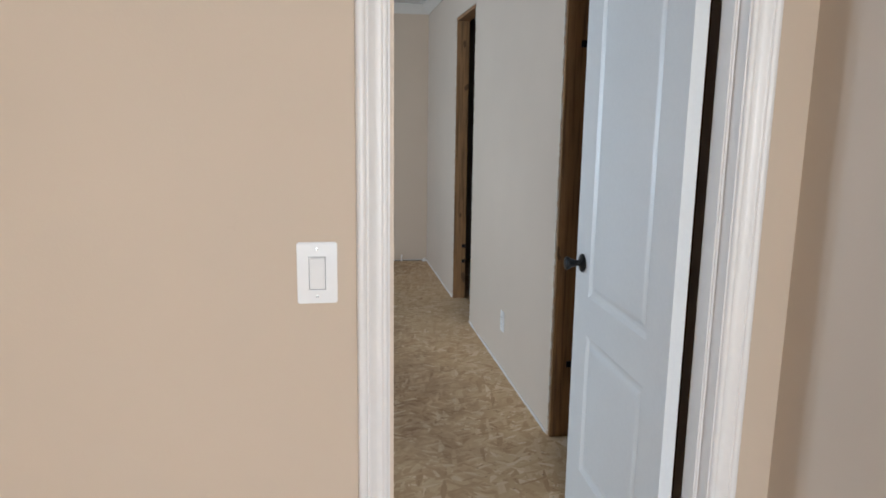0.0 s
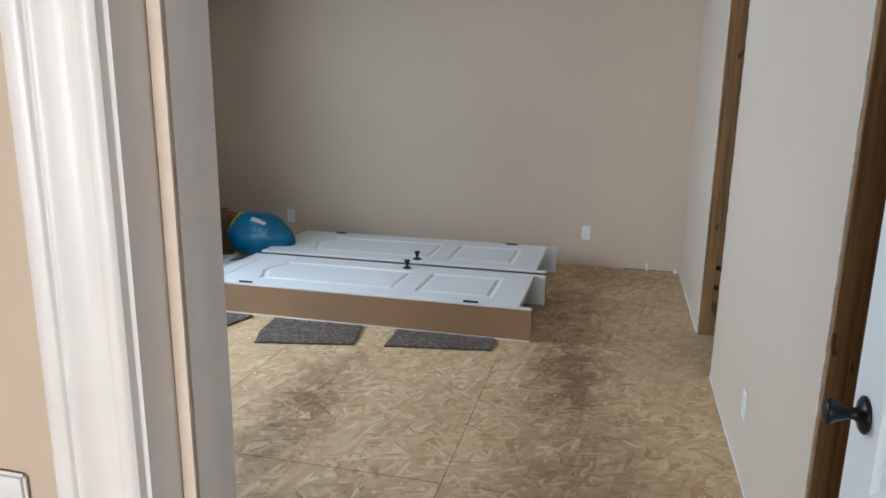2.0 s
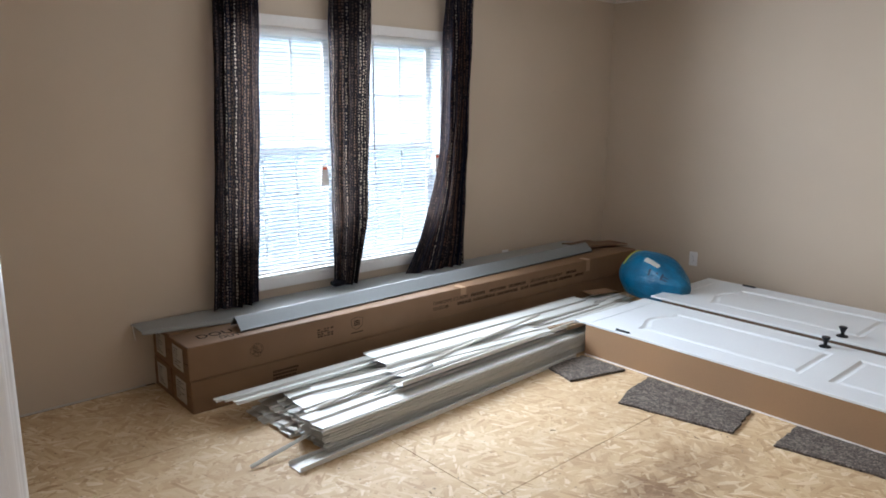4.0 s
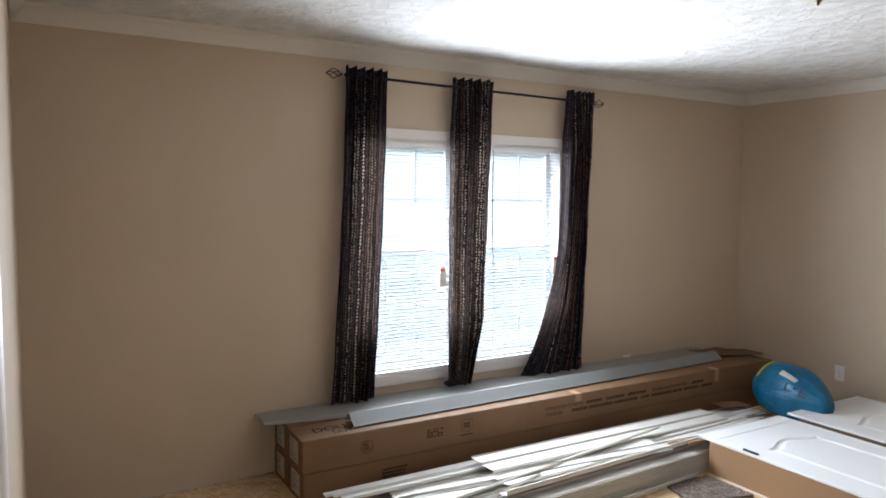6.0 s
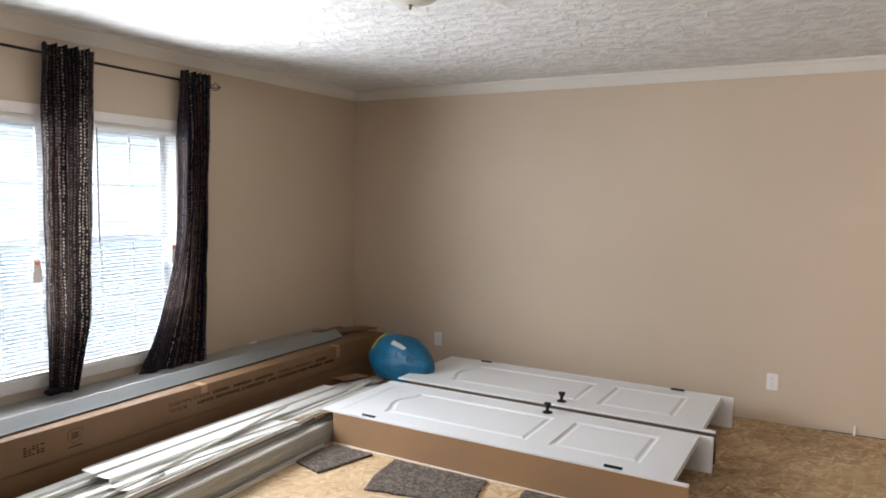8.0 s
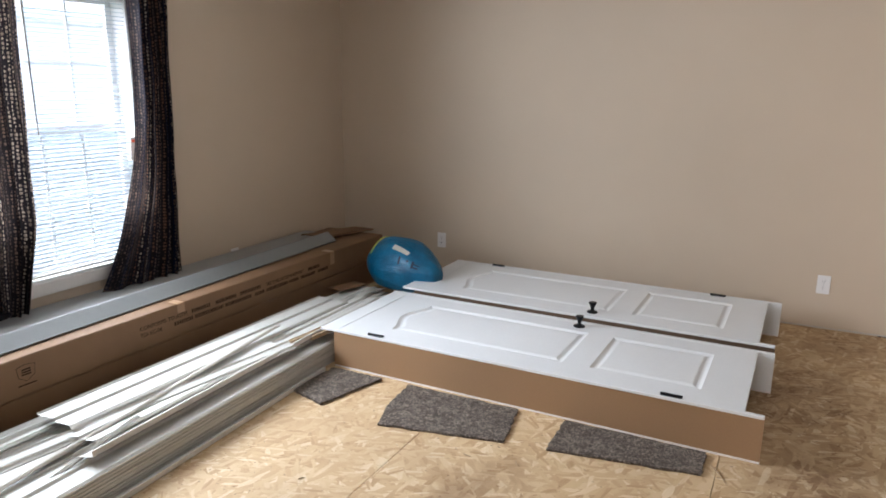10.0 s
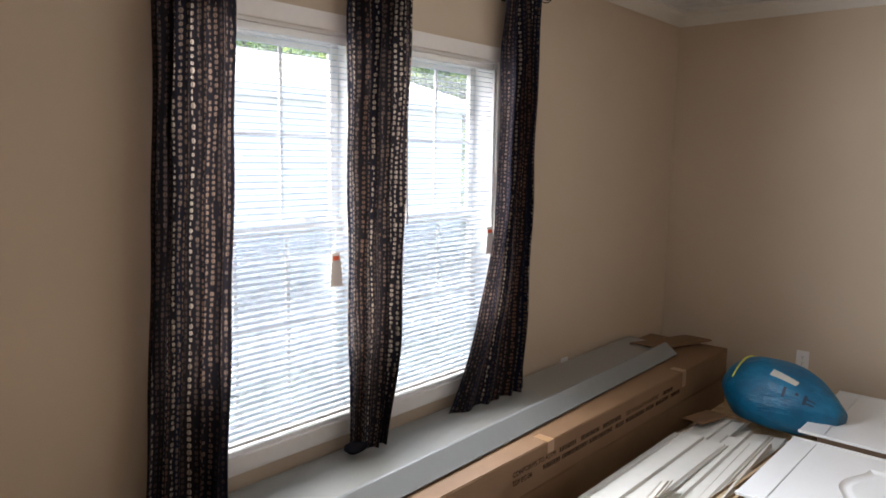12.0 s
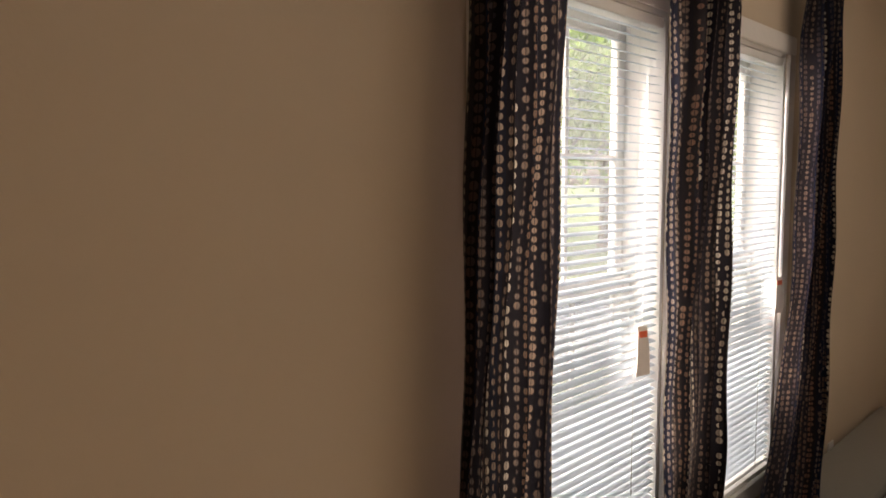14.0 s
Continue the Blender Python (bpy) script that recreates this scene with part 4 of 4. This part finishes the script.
carton(-2.765, -2.512, 0.0, 0.172, "lower")
carton(-2.765, -2.512, 0.172, 0.345, "upper")
carton(-3.025, -2.775, 0.0, 0.172, "")
carton(-3.025, -2.775, 0.172, 0.345, "")

flat_strip = holder("flat_trim", pose(0, 0, 0.347), "flat pale grey trim panel lying on the cartons", "trim panel")
bm = bmesh.new()
rows = []
for y, xa, xb in ((2.545, -3.052, -2.885), (2.95, -3.053, -2.80), (3.5, -3.053, -2.76), (6.15, -3.053, -2.805)):
    line = sheet_section([(xa, 0.004), (xa + 0.004, 0.014), (xa + 0.02, 0.016), (xb - 0.01, 0.014), (xb, 0.006), (xb + 0.002, -0.001)], 0.002)
    rows.append([bm.verts.new((px, y, pz)) for px, pz in line])
for r0, r1 in zip(rows, rows[1:]):
    for k in range(len(r0)):
        bm.faces.new((r0[k], r0[(k + 1) % len(r0)], r1[(k + 1) % len(r0)], r1[k]))
bm.faces.new(rows[0])
bm.faces.new(rows[-1])
part("panel", bm, M_GREYTAN, flat_strip)
part("end_flange", boxed(-0.07, 0.03, -0.0012, 0.0012, -0.05, 0.016, 0.0004), M_TRIM, flat_strip, "bent white end flange", pose(-3.0, 2.541, 0, 6, 0, -14))
sec = sheet_section([(0.058, -0.003), (0.072, -0.005), (0.077, 0.004), (0.066, 0.012), (0.008, 0.058), (0.0, 0.060), (-0.006, 0.057), (-0.050, 0.004)], 0.0024)
post = thing("corner_post", extrude_profile(sec, (-2.684, 2.945, 0.351), (-2.745, 6.02, 0.351), (1, 0, 0), (0, 0, 1)), M_GREY, "grey vinyl outside corner post lying on the cartons", "trim")
sec = sheet_section([(-0.09, 0), (-0.085, 0.008), (0.085, 0.008), (0.09, 0)], 0.004)
thing("cardboard_flap", extrude_profile(sec, (-2.86, 5.98, 0.366), (-2.72, 6.46, 0.353), (1, 0, 0), (0, 0, 1)), M_CARD, "loose torn cardboard flap on the cartons", "cardboard")


# ---- loose siding pile ----
def siding_piece(a, b, w, kind, mat, label, roll=0.0, group="loose siding"):
    """A thin clapboard or trim length from a to b (its middle line)."""
    a, b = Vector(a), Vector(b)
    d = (b - a).normalized()
    side = d.cross(Vector((0, 0, 1))).normalized()
    up = side.cross(d)
    q = Matrix.Rotation(radians(roll), 3, d)
    side, up = q @ side, q @ up
    h = w / 2
    if kind == "lap":
        line = [(-h, 0.010), (-h + 0.004, 0.0), (-h + 0.014, 0.002), (-0.012, 0.012), (-0.006, 0.001), (0.004, 0.002), (h - 0.018, 0.012), (h - 0.012, 0.002), (h - 0.003, 0.002), (h, 0.005), (h + 0.0005, 0.0125)]
    elif kind == "channel":
        line = [(-h, 0.018), (-h, 0.0), (h, 0.0), (h, 0.022), (h - 0.012, 0.022)]
    else:
        line = [(-h, 0.006), (-h + 0.006, 0.001), (-0.2 * h, 0.003), (0.0, 0.009), (0.25 * h, 0.009), (0.3 * h, 0.001), (h - 0.003, 0.001), (h, 0.004), (h, 0.0105)]
    return thing("siding_plank", extrude_profile(sheet_section(line, 0.0014), a, b, side, up), mat, label, "siding", None, group)


rng = random.Random(11)
WHITE_L, CREAM_L = "long white vinyl siding panel lying in a loose pile", "long cream vinyl siding offcut lying in a loose pile"
# tight stack along the room side
for i in range(9):
    z = 0.004 + i * 0.0125
    y0 = 2.93 + rng.uniform(-0.022, 0.022)
    xs = rng.uniform(-0.004, 0.004)
    siding_piece((-1.90 + xs, y0, z), (-1.99 + xs, 5.75 + rng.uniform(-0.2, 0.1), z), 0.215, "lap", M_SIDING, WHITE_L)
siding_piece((-1.775, 2.755, 0.003), (-1.865, 4.72, 0.003), 0.09, "channel", M_SIDING, "white vinyl starter strip on the floor beside the pile")
# lower layers towards the cartons
for i in range(8):
    z = 0.004 + i * 0.0125
    x = -2.34 + rng.uniform(-0.014, 0.014)
    siding_piece((x + 0.02, 2.86 + 0.024 * i + rng.uniform(-0.03, 0.03), z), (x + 0.04, 5.9 + rng.uniform(-0.3, 0.1), z), 0.19, "flat", M_SIDING if i % 3 else M_SIDING_OLD, CREAM_L, rng.uniform(-1.5, 1.5))
for i in range(6):
    z = 0.004 + i * 0.0125
    x = -2.115 + rng.uniform(-0.008, 0.008)
    siding_piece((x, 2.90 + 0.02 * i + rng.uniform(-0.025, 0.025), z), (x - 0.03, 5.7 + rng.uniform(-0.2, 0.2), z), 0.19, "lap", M_SIDING_OLD if i % 2 else M_SIDING, CREAM_L, rng.uniform(-2, 2))
# narrow strips along the cartons, longer than the rest
for dx, y0, z, w in ((-0.055, 2.70, 0.106, 0.045), (-0.02, 2.73, 0.110, 0.05), (0.035, 2.76, 0.108, 0.06)):
    siding_piece((-2.355 + dx, y0, z), (-2.345 + dx, 5.45, z), w, "flat", M_SIDING, "narrow white trim strip lying along the pile", rng.uniform(-3, 3))
# panels strewn on top
siding_piece((-2.255, 3.53, 0.150), (-2.250, 5.40, 0.135), 0.22, "lap", M_SIDING, "wide white siding panel on top of the pile", 3)
siding_piece((-2.06, 3.50, 0.135), (-2.10, 5.55, 0.128), 0.19, "lap", M_SIDING, "white siding panel on top of the pile", -3)
siding_piece((-1.93, 3.42, 0.140), (-2.02, 5.50, 0.135), 0.10, "channel", M_SIDING_OLD, "cream trim channel on top of the pile", -14)
siding_piece((-2.10, 2.98, 0.094), (-2.04, 4.60, 0.150), 0.17, "flat", M_SIDING, "wide white siding panel lying askew on the pile", 5)
siding_piece((-2.20, 3.10, 0.112), (-1.93, 4.60, 0.168), 0.07, "flat", M_SIDING, "narrow white trim strip lying askew on the pile", 22)
siding_piece((-2.02, 3.02, 0.110), (-2.16, 4.75, 0.178), 0.05, "flat", M_SIDING_OLD, "narrow cream trim strip lying askew on the pile", -16)
siding_piece((-1.90, 2.62, 0.006), (-1.98, 3.70, 0.165), 0.018, "flat", M_SIDING, "thin trim strip leaning from the floor on the pile", 30)

siding_piece((-1.99, 4.55, 0.150), (-1.915, 5.62, 0.138), 0.028, "channel", M_SPLINTER, "tan wood moulding strip lying on the siding", 4)
siding_piece((-1.93, 4.75, 0.146), (-1.865, 5.68, 0.132), 0.030, "channel", M_SPLINTER, "tan wood moulding strip lying on the siding", -3)
scrap = sheet_section([(-0.06, 0), (-0.05, 0.006), (0.045, 0.004), (0.06, 0.0)], 0.004)
thing("cardboard_scrap", extrude_profile(scrap, (-2.40, 5.60, 0.128), (-2.36, 5.86, 0.112), (1, 0, 0), (0, 0, 1)), M_CARD, "torn cardboard scrap lying on the siding ends", "cardboard")

# ---- carpet scraps under the doors ----
def carpet_scrap(corners, label):
    bm = bmesh.new()
    r = random.Random(len(label))
    loop = []
    for (xa, ya), (xb, yb) in zip(corners, corners[1:] + corners[:1]):
        n = 14
        for i in range(n):
            s = i / n
            j = r.uniform(-0.005, 0.005) if i else 0
            loop.append((xa + (xb - xa) * s + j, ya + (yb - ya) * s + j))
    top = [bm.verts.new((x, y, 0.012 + r.uniform(-0.0015, 0.0015))) for x, y in loop]
    mid = [bm.verts.new((x * 1.0 + r.uniform(-0.002, 0.002), y - 0.003, 0.006)) for x, y in loop]
    bot = [bm.verts.new((x, y, 0.0005)) for x, y in loop]
    n = len(loop)
    bm.faces.new(top)
    bm.faces.new(bot)
    for a, b in ((top, mid), (mid, bot)):
        for i in range(n):
            bm.faces.new((a[i], a[(i + 1) % n], b[(i + 1) % n], b[i]))
    thing("carpet_scrap", bm, M_CARPET, label, "carpet scrap", group="carpet scraps")


carpet_scrap([(-1.825, 4.455), (-1.605, 4.39), (-1.50, 4.765), (-1.80, 4.765)], "grey-brown cut pile carpet scrap by the siding pile")
carpet_scrap([(-1.265, 4.35), (-0.715, 4.462), (-0.765, 4.765), (-1.345, 4.765), (-1.325, 4.55)], "large grey-brown cut pile carpet scrap under the door frame")
carpet_scrap([(-0.535, 4.49), (0.06, 4.585), (0.055, 4.765), (-0.54, 4.765)], "grey-brown cut pile carpet scrap under the frame edge")

# ---- blue bag ----
bag = bmesh.new()
rings = []
axis0, axis1 = Vector((-2.39, 6.12, 0.235)), Vector((-1.765, 5.89, 0.230))
dirn = (axis1 - axis0).normalized()
sidev = dirn.cross(Vector((0, 0, 1))).normalized()
upv = sidev.cross(dirn)
for i in range(29):
    s = i / 28
    r = 0.200 * (math.sin(math.pi * min(1, 0.04 + s * 1.18)) ** 0.55 if s < 0.42 else 1 - 0.78 * ((s - 0.42) / 0.58) ** 2.2)
    if i == 0:
        r = 0.05
    ring = []
    for k in range(40):
        a = 2 * math.pi * k / 40
        rr = r * (1 + 0.03 * math.sin(5 * a + 6 * s) + 0.02 * math.sin(11 * a - 9 * s) * s)
        p = axis0 + dirn * (axis1 - axis0).length * s + rr * (math.cos(a) * sidev + math.sin(a) * upv)
        p.z = max(p.z, 0.10 if s > 0.2 else 0.03)
        ring.append(bag.verts.new(p))
    rings.append(ring)
for r0, r1 in zip(rings, rings[1:]):
    for k in range(40):
        bag.faces.new((r0[k], r0[(k + 1) % 40], r1[(k + 1) % 40], r1[k]))
bag.faces.new(rings[0])
bag.faces.new(rings[-1])
bag_t = holder("stuffed_bag", pose(0, 0, 0), "bright blue stuffed plastic bag with yellow cord and label", "bag")
part("sack", bag, M_BAG, bag_t, "", None, True)


def on_bag(s, a, lift=0.004):
    c = axis0 + dirn * (axis1 - axis0).length * s
    r = 0.200 * (math.sin(math.pi * min(1, 0.04 + s * 1.18)) ** 0.55 if s < 0.42 else 1 - 0.78 * ((s - 0.42) / 0.58) ** 2.2)
    r *= 1 + 0.03 * math.sin(5 * a + 6 * s) + 0.02 * math.sin(11 * a - 9 * s) * s
    return c + (r + lift) * (math.cos(a) * sidev + math.sin(a) * upv)


part("cord", tube(bmesh.new(), [on_bag(0.20, a, 0.002) for a in [0.5 + 2.2 * i / 24 for i in range(25)]], 0.006, 6), M_YELLOW, bag_t, "yellow cord round the neck", None, True)


def bag_patch(name, s0, s1, a0, a1, mat, label=""):
    b = bmesh.new()
    n = 5
    g = [[b.verts.new(on_bag(s0 + (s1 - s0) * i / n, a0 + (a1 - a0) * j / n, 0.003)) for j in range(n + 1)] for i in range(n + 1)]
    for i in range(n):
        for j in range(n):
            b.faces.new((g[i][j], g[i + 1][j], g[i + 1][j + 1], g[i][j + 1]))
    ob = part(name, b, mat, bag_t, label)
    ob.modifiers.new("paper", "SOLIDIFY").thickness = 0.001


bag_patch("label", 0.52, 0.72, 0.86, 1.05, M_LABEL, "white paper sticker")
for s0, s1, a0, a1 in ((0.66, 0.68, 0.42, 0.70), (0.745, 0.765, 0.60, 0.68), (0.80, 0.82, 0.40, 0.74), (0.82, 0.87, 0.60, 0.66), (0.82, 0.87, 0.44, 0.50)):
    bag_patch("marker_stroke", s0, s1, a0, a1, M_MARK)


# ---- switch and outlets ----
def plate(parent, w, h):
    part("plate", boxed(-w / 2, w / 2, -0.006, 0.0, -h / 2, h / 2, 0.0025), M_WHITE, parent)


def screw(parent, z):
    s = part("screw", lathe([(0, 0), (0.0032, 0), (0.0028, 0.0012), (0, 0.0014)], 12), M_SCREW, parent, "", pose(0, -0.006, z, 90, 0, 0))
    part("slot", boxed(-0.0026, 0.0026, -0.0005, 0.0005, 0.0010, 0.0018), M_SLOT, s)


sw = holder("light_switch", pose(0.196, YS, 1.084), "white rocker light switch on a wall plate", "light switch")
plate(sw, 0.080, 0.126)
part("bezel", boxed(-0.0178, 0.0178, -0.0072, -0.005, -0.035, 0.035, 0.001), M_WHITE, sw)
rk = boxed(-0.0155, 0.0155, -0.0115, -0.006, -0.0325, 0.0325, 0.0015)
part("rocker", rk, M_WHITE, sw, "", pose(0, 0.001, 0, 3.0, 0, 0))
gap = bmesh.new()
for a, b, c, d in ((-0.0166, -0.0157, -0.034, 0.034), (0.0157, 0.0166, -0.034, 0.034), (-0.0157, 0.0157, 0.0329, 0.0338), (-0.0157, 0.0157, -0.0338, -0.0329)):
    box(gap, a, b, -0.0075, -0.0066, c, d)
part("gap", gap, M_SLOT, sw)
screw(sw, 0.0484)
screw(sw, -0.0484)


def outlet(m, label):
    o = holder("outlet", m, label, "outlet", "wall outlets")
    plate(o, 0.072, 0.116)
    for z in (0.0195, -0.0195):
        r = part("receptacle", boxed(-0.017, 0.017, -0.0078, -0.005, z - 0.0145, z + 0.0145, 0.003), M_WHITE, o)
        sl = bmesh.new()
        box(sl, -0.0075, -0.0055, -0.0082, -0.007, z - 0.001, z + 0.008)
        box(sl, 0.0055, 0.0075, -0.0082, -0.007, z - 0.001, z + 0.008)
        tube(sl, [(0, -0.0082, z - 0.008), (0, -0.007, z - 0.008)], 0.0025, 8)
        part("slot", sl, M_SLOT, r)
    screw(o, 0.0)


outlet(pose(-2.159, YE, 0.277), "white duplex outlet on the end wall behind the bag")
outlet(pose(0.479, YE, 0.283), "white duplex outlet on the bare end wall")
outlet(SKEW @ pose(XR, 3.60, 0.282, 0, 0, -90), "white duplex outlet on the wall between the stripped doorways")
outlet(pose(XW, 5.415, 0.318, 0, 0, 90), "white duplex outlet half hidden by the cartons")

# ---- ceiling lamp ----
lamp = holder("ceiling_lamp", pose(-0.80, 3.98, ZC), "flush ceiling lamp with a frosted glass dome, unlit", "ceiling lamp")
part("base", lathe([(0, -0.001), (0.10, -0.001), (0.105, -0.012), (0.10, -0.022), (0, -0.024)]), M_BRONZE, lamp)
part("dome", lathe([(0.155, -0.018), (0.165, -0.022), (0.160, -0.050), (0.140, -0.088), (0.100, -0.118), (0.05, -0.134), (0.0, -0.138)], 40), M_LAMP, lamp, "", None, True)
part("finial", lathe([(0, -0.136), (0.012, -0.137), (0.012, -0.141), (0.006, -0.144), (0.007, -0.150), (0.003, -0.155), (0, -0.156)], 16), M_BRONZE, lamp, "bronze finial", None, True)

# ---- small things on the floor and walls ----
def splinter(x, y, length, turn, name="wood_splinter"):
    b = bmesh.new()
    tube(b, [(-length / 2, 0, 0.003), (-0.1 * length, 0.003, 0.004), (length / 2, -0.002, 0.0035)], 0.003, 5, True, [0.0015, 0.003, 0.001])
    thing(name, b, M_SPLINTER, "thin wood splinter lying on the board floor", "splinter", pose(x, y, 0.0005, 0, 0, turn), "floor splinters")


splinter(0.16, 3.66, 0.16, -35)
splinter(0.12, 4.62, 0.15, -60)
rng = random.Random(5)
for _ in range(22):
    splinter(rng.uniform(-1.3, 1.1), rng.uniform(2.7, 4.4), rng.uniform(0.015, 0.05), rng.uniform(0, 180))
thing("cable_stub", tube(bmesh.new(), [(0.98, YE - 0.012, 0.0), (0.98, YE - 0.014, 0.05), (0.985, YE - 0.013, 0.065)], 0.007, 8), M_TRIM, "short white cable stub at the wall foot", "cable")
thing("caulk_lump", lathe([(0, 0), (0.022, 0), (0.02, 0.016), (0.008, 0.03), (0, 0.032)], 9), M_TRIM, "lump of white caulk in the corner", "caulk", pose(XR - 0.028, YE - 0.026, 0))
for y, zs in ((OPEN1[1] - 0.024, (0.34, 1.70)), (OPEN2[1] - 0.024, (0.30, 0.42))):
    for z in zs:
        st = boxed(XR + 0.066, XR + 0.094, -0.003 + y, y + 0.0005, z - 0.014, z + 0.014, 0.001)
        thing("strike_plate", st, M_BLACK, "black metal strike plate on the doorway stud", "strike plate", SKEW, "strike plates")

# ---- outside ----
GZ = -0.85
gb = bmesh.new()
for v in ((-900, -900), (900, -900), (900, 900), (-900, 900)):
    gb.verts.new((*v, GZ))
gb.faces.new(gb.verts)
structure("ground", gb, M_LAWN, "mown green lawn")


drive = boxed(-10.7, -7.0, -14, 15, GZ - 0.1, GZ + 0.02, 0.01)
structure("driveway", drive, M_GRAVEL, "grey weathered asphalt driveway between the houses")


def neighbour_house():
    h = holder("neighbour_house", pose(-11.0, 3.5, GZ), "white-sided single-storey manufactured house with a pale roof", "house")
    L0, L1, D, H = -11.0, 10.5, 8.0, 3.3
    part("skirt", boxed(-D, -0.05, L0, L1, 0, 0.75), M_SKIRT, h)
    wl = bmesh.new()
    z = 0.75
    box(wl, -D, -0.06, L0, L1, 0.75, H)
    while z < H - 0.02:
        extrude_profile([(0, 0), (0.018, 0), (0.004, 0.125), (0, 0.125)], (-0.06, L0, z), (-0.06, L1, z), (1, 0, 0), (0, 0, 1), wl)
        z += 0.125
    part("wall", wl, M_HOUSE, h)
    rf = bmesh.new()
    extrude_profile([(0.35, H - 0.05), (0.35, H + 0.12), (-D / 2, H + 1.35), (-D - 0.35, H + 0.12), (-D - 0.35, H - 0.05)], (0, L0 - 0.3, 0), (0, L1 + 0.3, 0), (1, 0, 0), (0, 0, 1), rf)
    part("roof", rf, M_ROOF, h)


neighbour_house()


def tree(x, y, height, crown_r, seed):
    r = random.Random(seed)
    t = holder("tree", pose(x, y, GZ), "tall leafy green tree beyond the lawn", "tree", "trees")
    tk = bmesh.new()
    top = Vector((r.uniform(-0.4, 0.4), r.uniform(-0.4, 0.4), height * 0.72))
    tube(tk, [(0, 0, -0.1), (0.05, 0, 0.5), (top.x * 0.4, top.y * 0.4, height * 0.35), top], 0.2, 10, True, [0.30, 0.22, 0.16, 0.05])
    tips = []
    for i in range(16):
        z = height * r.uniform(0.28, 0.68)
        a = r.uniform(0, 2 * math.pi)
        b = Vector((top.x * z / height, top.y * z / height, z))
        e = b + Vector((math.cos(a), math.sin(a), r.uniform(0.3, 0.9))) * crown_r * r.uniform(0.5, 0.85)
        tube(tk, [b, (b + e) / 2 + Vector((0, 0, 0.1)), e], 0.05, 6, True, [0.07, 0.045, 0.015])
        tips.append(e)
        tips.append((b + e) / 2)
    tips.append(top)
    part("trunk", tk, M_BARK, t)
    verts, faces = [], []
    for tip in tips:
        rad = crown_r * r.uniform(0.25, 0.45)
        for _ in range(170):
            p = tip + Vector((r.gauss(0, 1), r.gauss(0, 1), r.gauss(0, 0.7))) * rad * 0.5
            q = Euler((r.uniform(0, 6.3), r.uniform(0, 6.3), r.uniform(0, 6.3))).to_matrix()
            s = r.uniform(0.07, 0.16)
            k = len(verts)
            verts += [p + q @ Vector(c) * s for c in ((-1, 0, 0), (0, -0.55, 0.1), (1.1, 0, 0), (0, 0.55, 0.1))]
            faces.append((k, k + 1, k + 2, k + 3))
    me = bpy.data.meshes.new("crown")
    me.from_pydata([tuple(v) for v in verts], [], faces)
    me.materials.append(M_LEAF)
    part("crown", me, None, t)


for x, y, hgt, cr, sd in ((-20, 10, 10, 3.6, 1), (-22, 2, 11, 4.0, 2), (-13.5, 17.5, 7.5, 2.8, 3), (-18, 21, 10, 3.6, 4), (-9.5, 23, 8, 3.0, 5), (-27, 15, 12, 4.2, 6), (-14, 29, 11, 4.0, 7), (-24, 27, 12, 4.5, 8), (-7, 33, 9, 3.4, 9), (-21, 6, 12, 4.4, 10), (-23.5, 11, 12, 4.4, 11), (-19.5, 15, 11, 4.2, 12), (-16.5, 25, 10, 4.2, 13), (-30, 22, 13, 5, 14), (-11.5, 38, 11, 4.4, 15), (-20, 40, 12, 5, 16), (-4, 42, 10, 4.2, 17), (-33, 34, 13, 5.5, 18)):
    tree(x, y, hgt, cr, sd)

# ---- floor boards: one piece per sheet ----
floor = holder("floor", pose(0, 0, 0), "bare strand board subfloor, stained, no covering", "floor", "", "structure")
XS, YSH = [-3.07, -2.29, -1.07, 0.107, 1.327, 2.5], [-4.5, -1.66, 0.78, 3.22, 5.66, 6.71]
for i in range(len(XS) - 1):
    for j in range(len(YSH) - 1):
        part("board", boxed(XS[i] + 0.0011, XS[i + 1] - 0.0011, YSH[j] + 0.0011, YSH[j + 1] - 0.0011, -0.019, random.uniform(-0.0004, 0.0), 0.0006), M_OSB, floor)
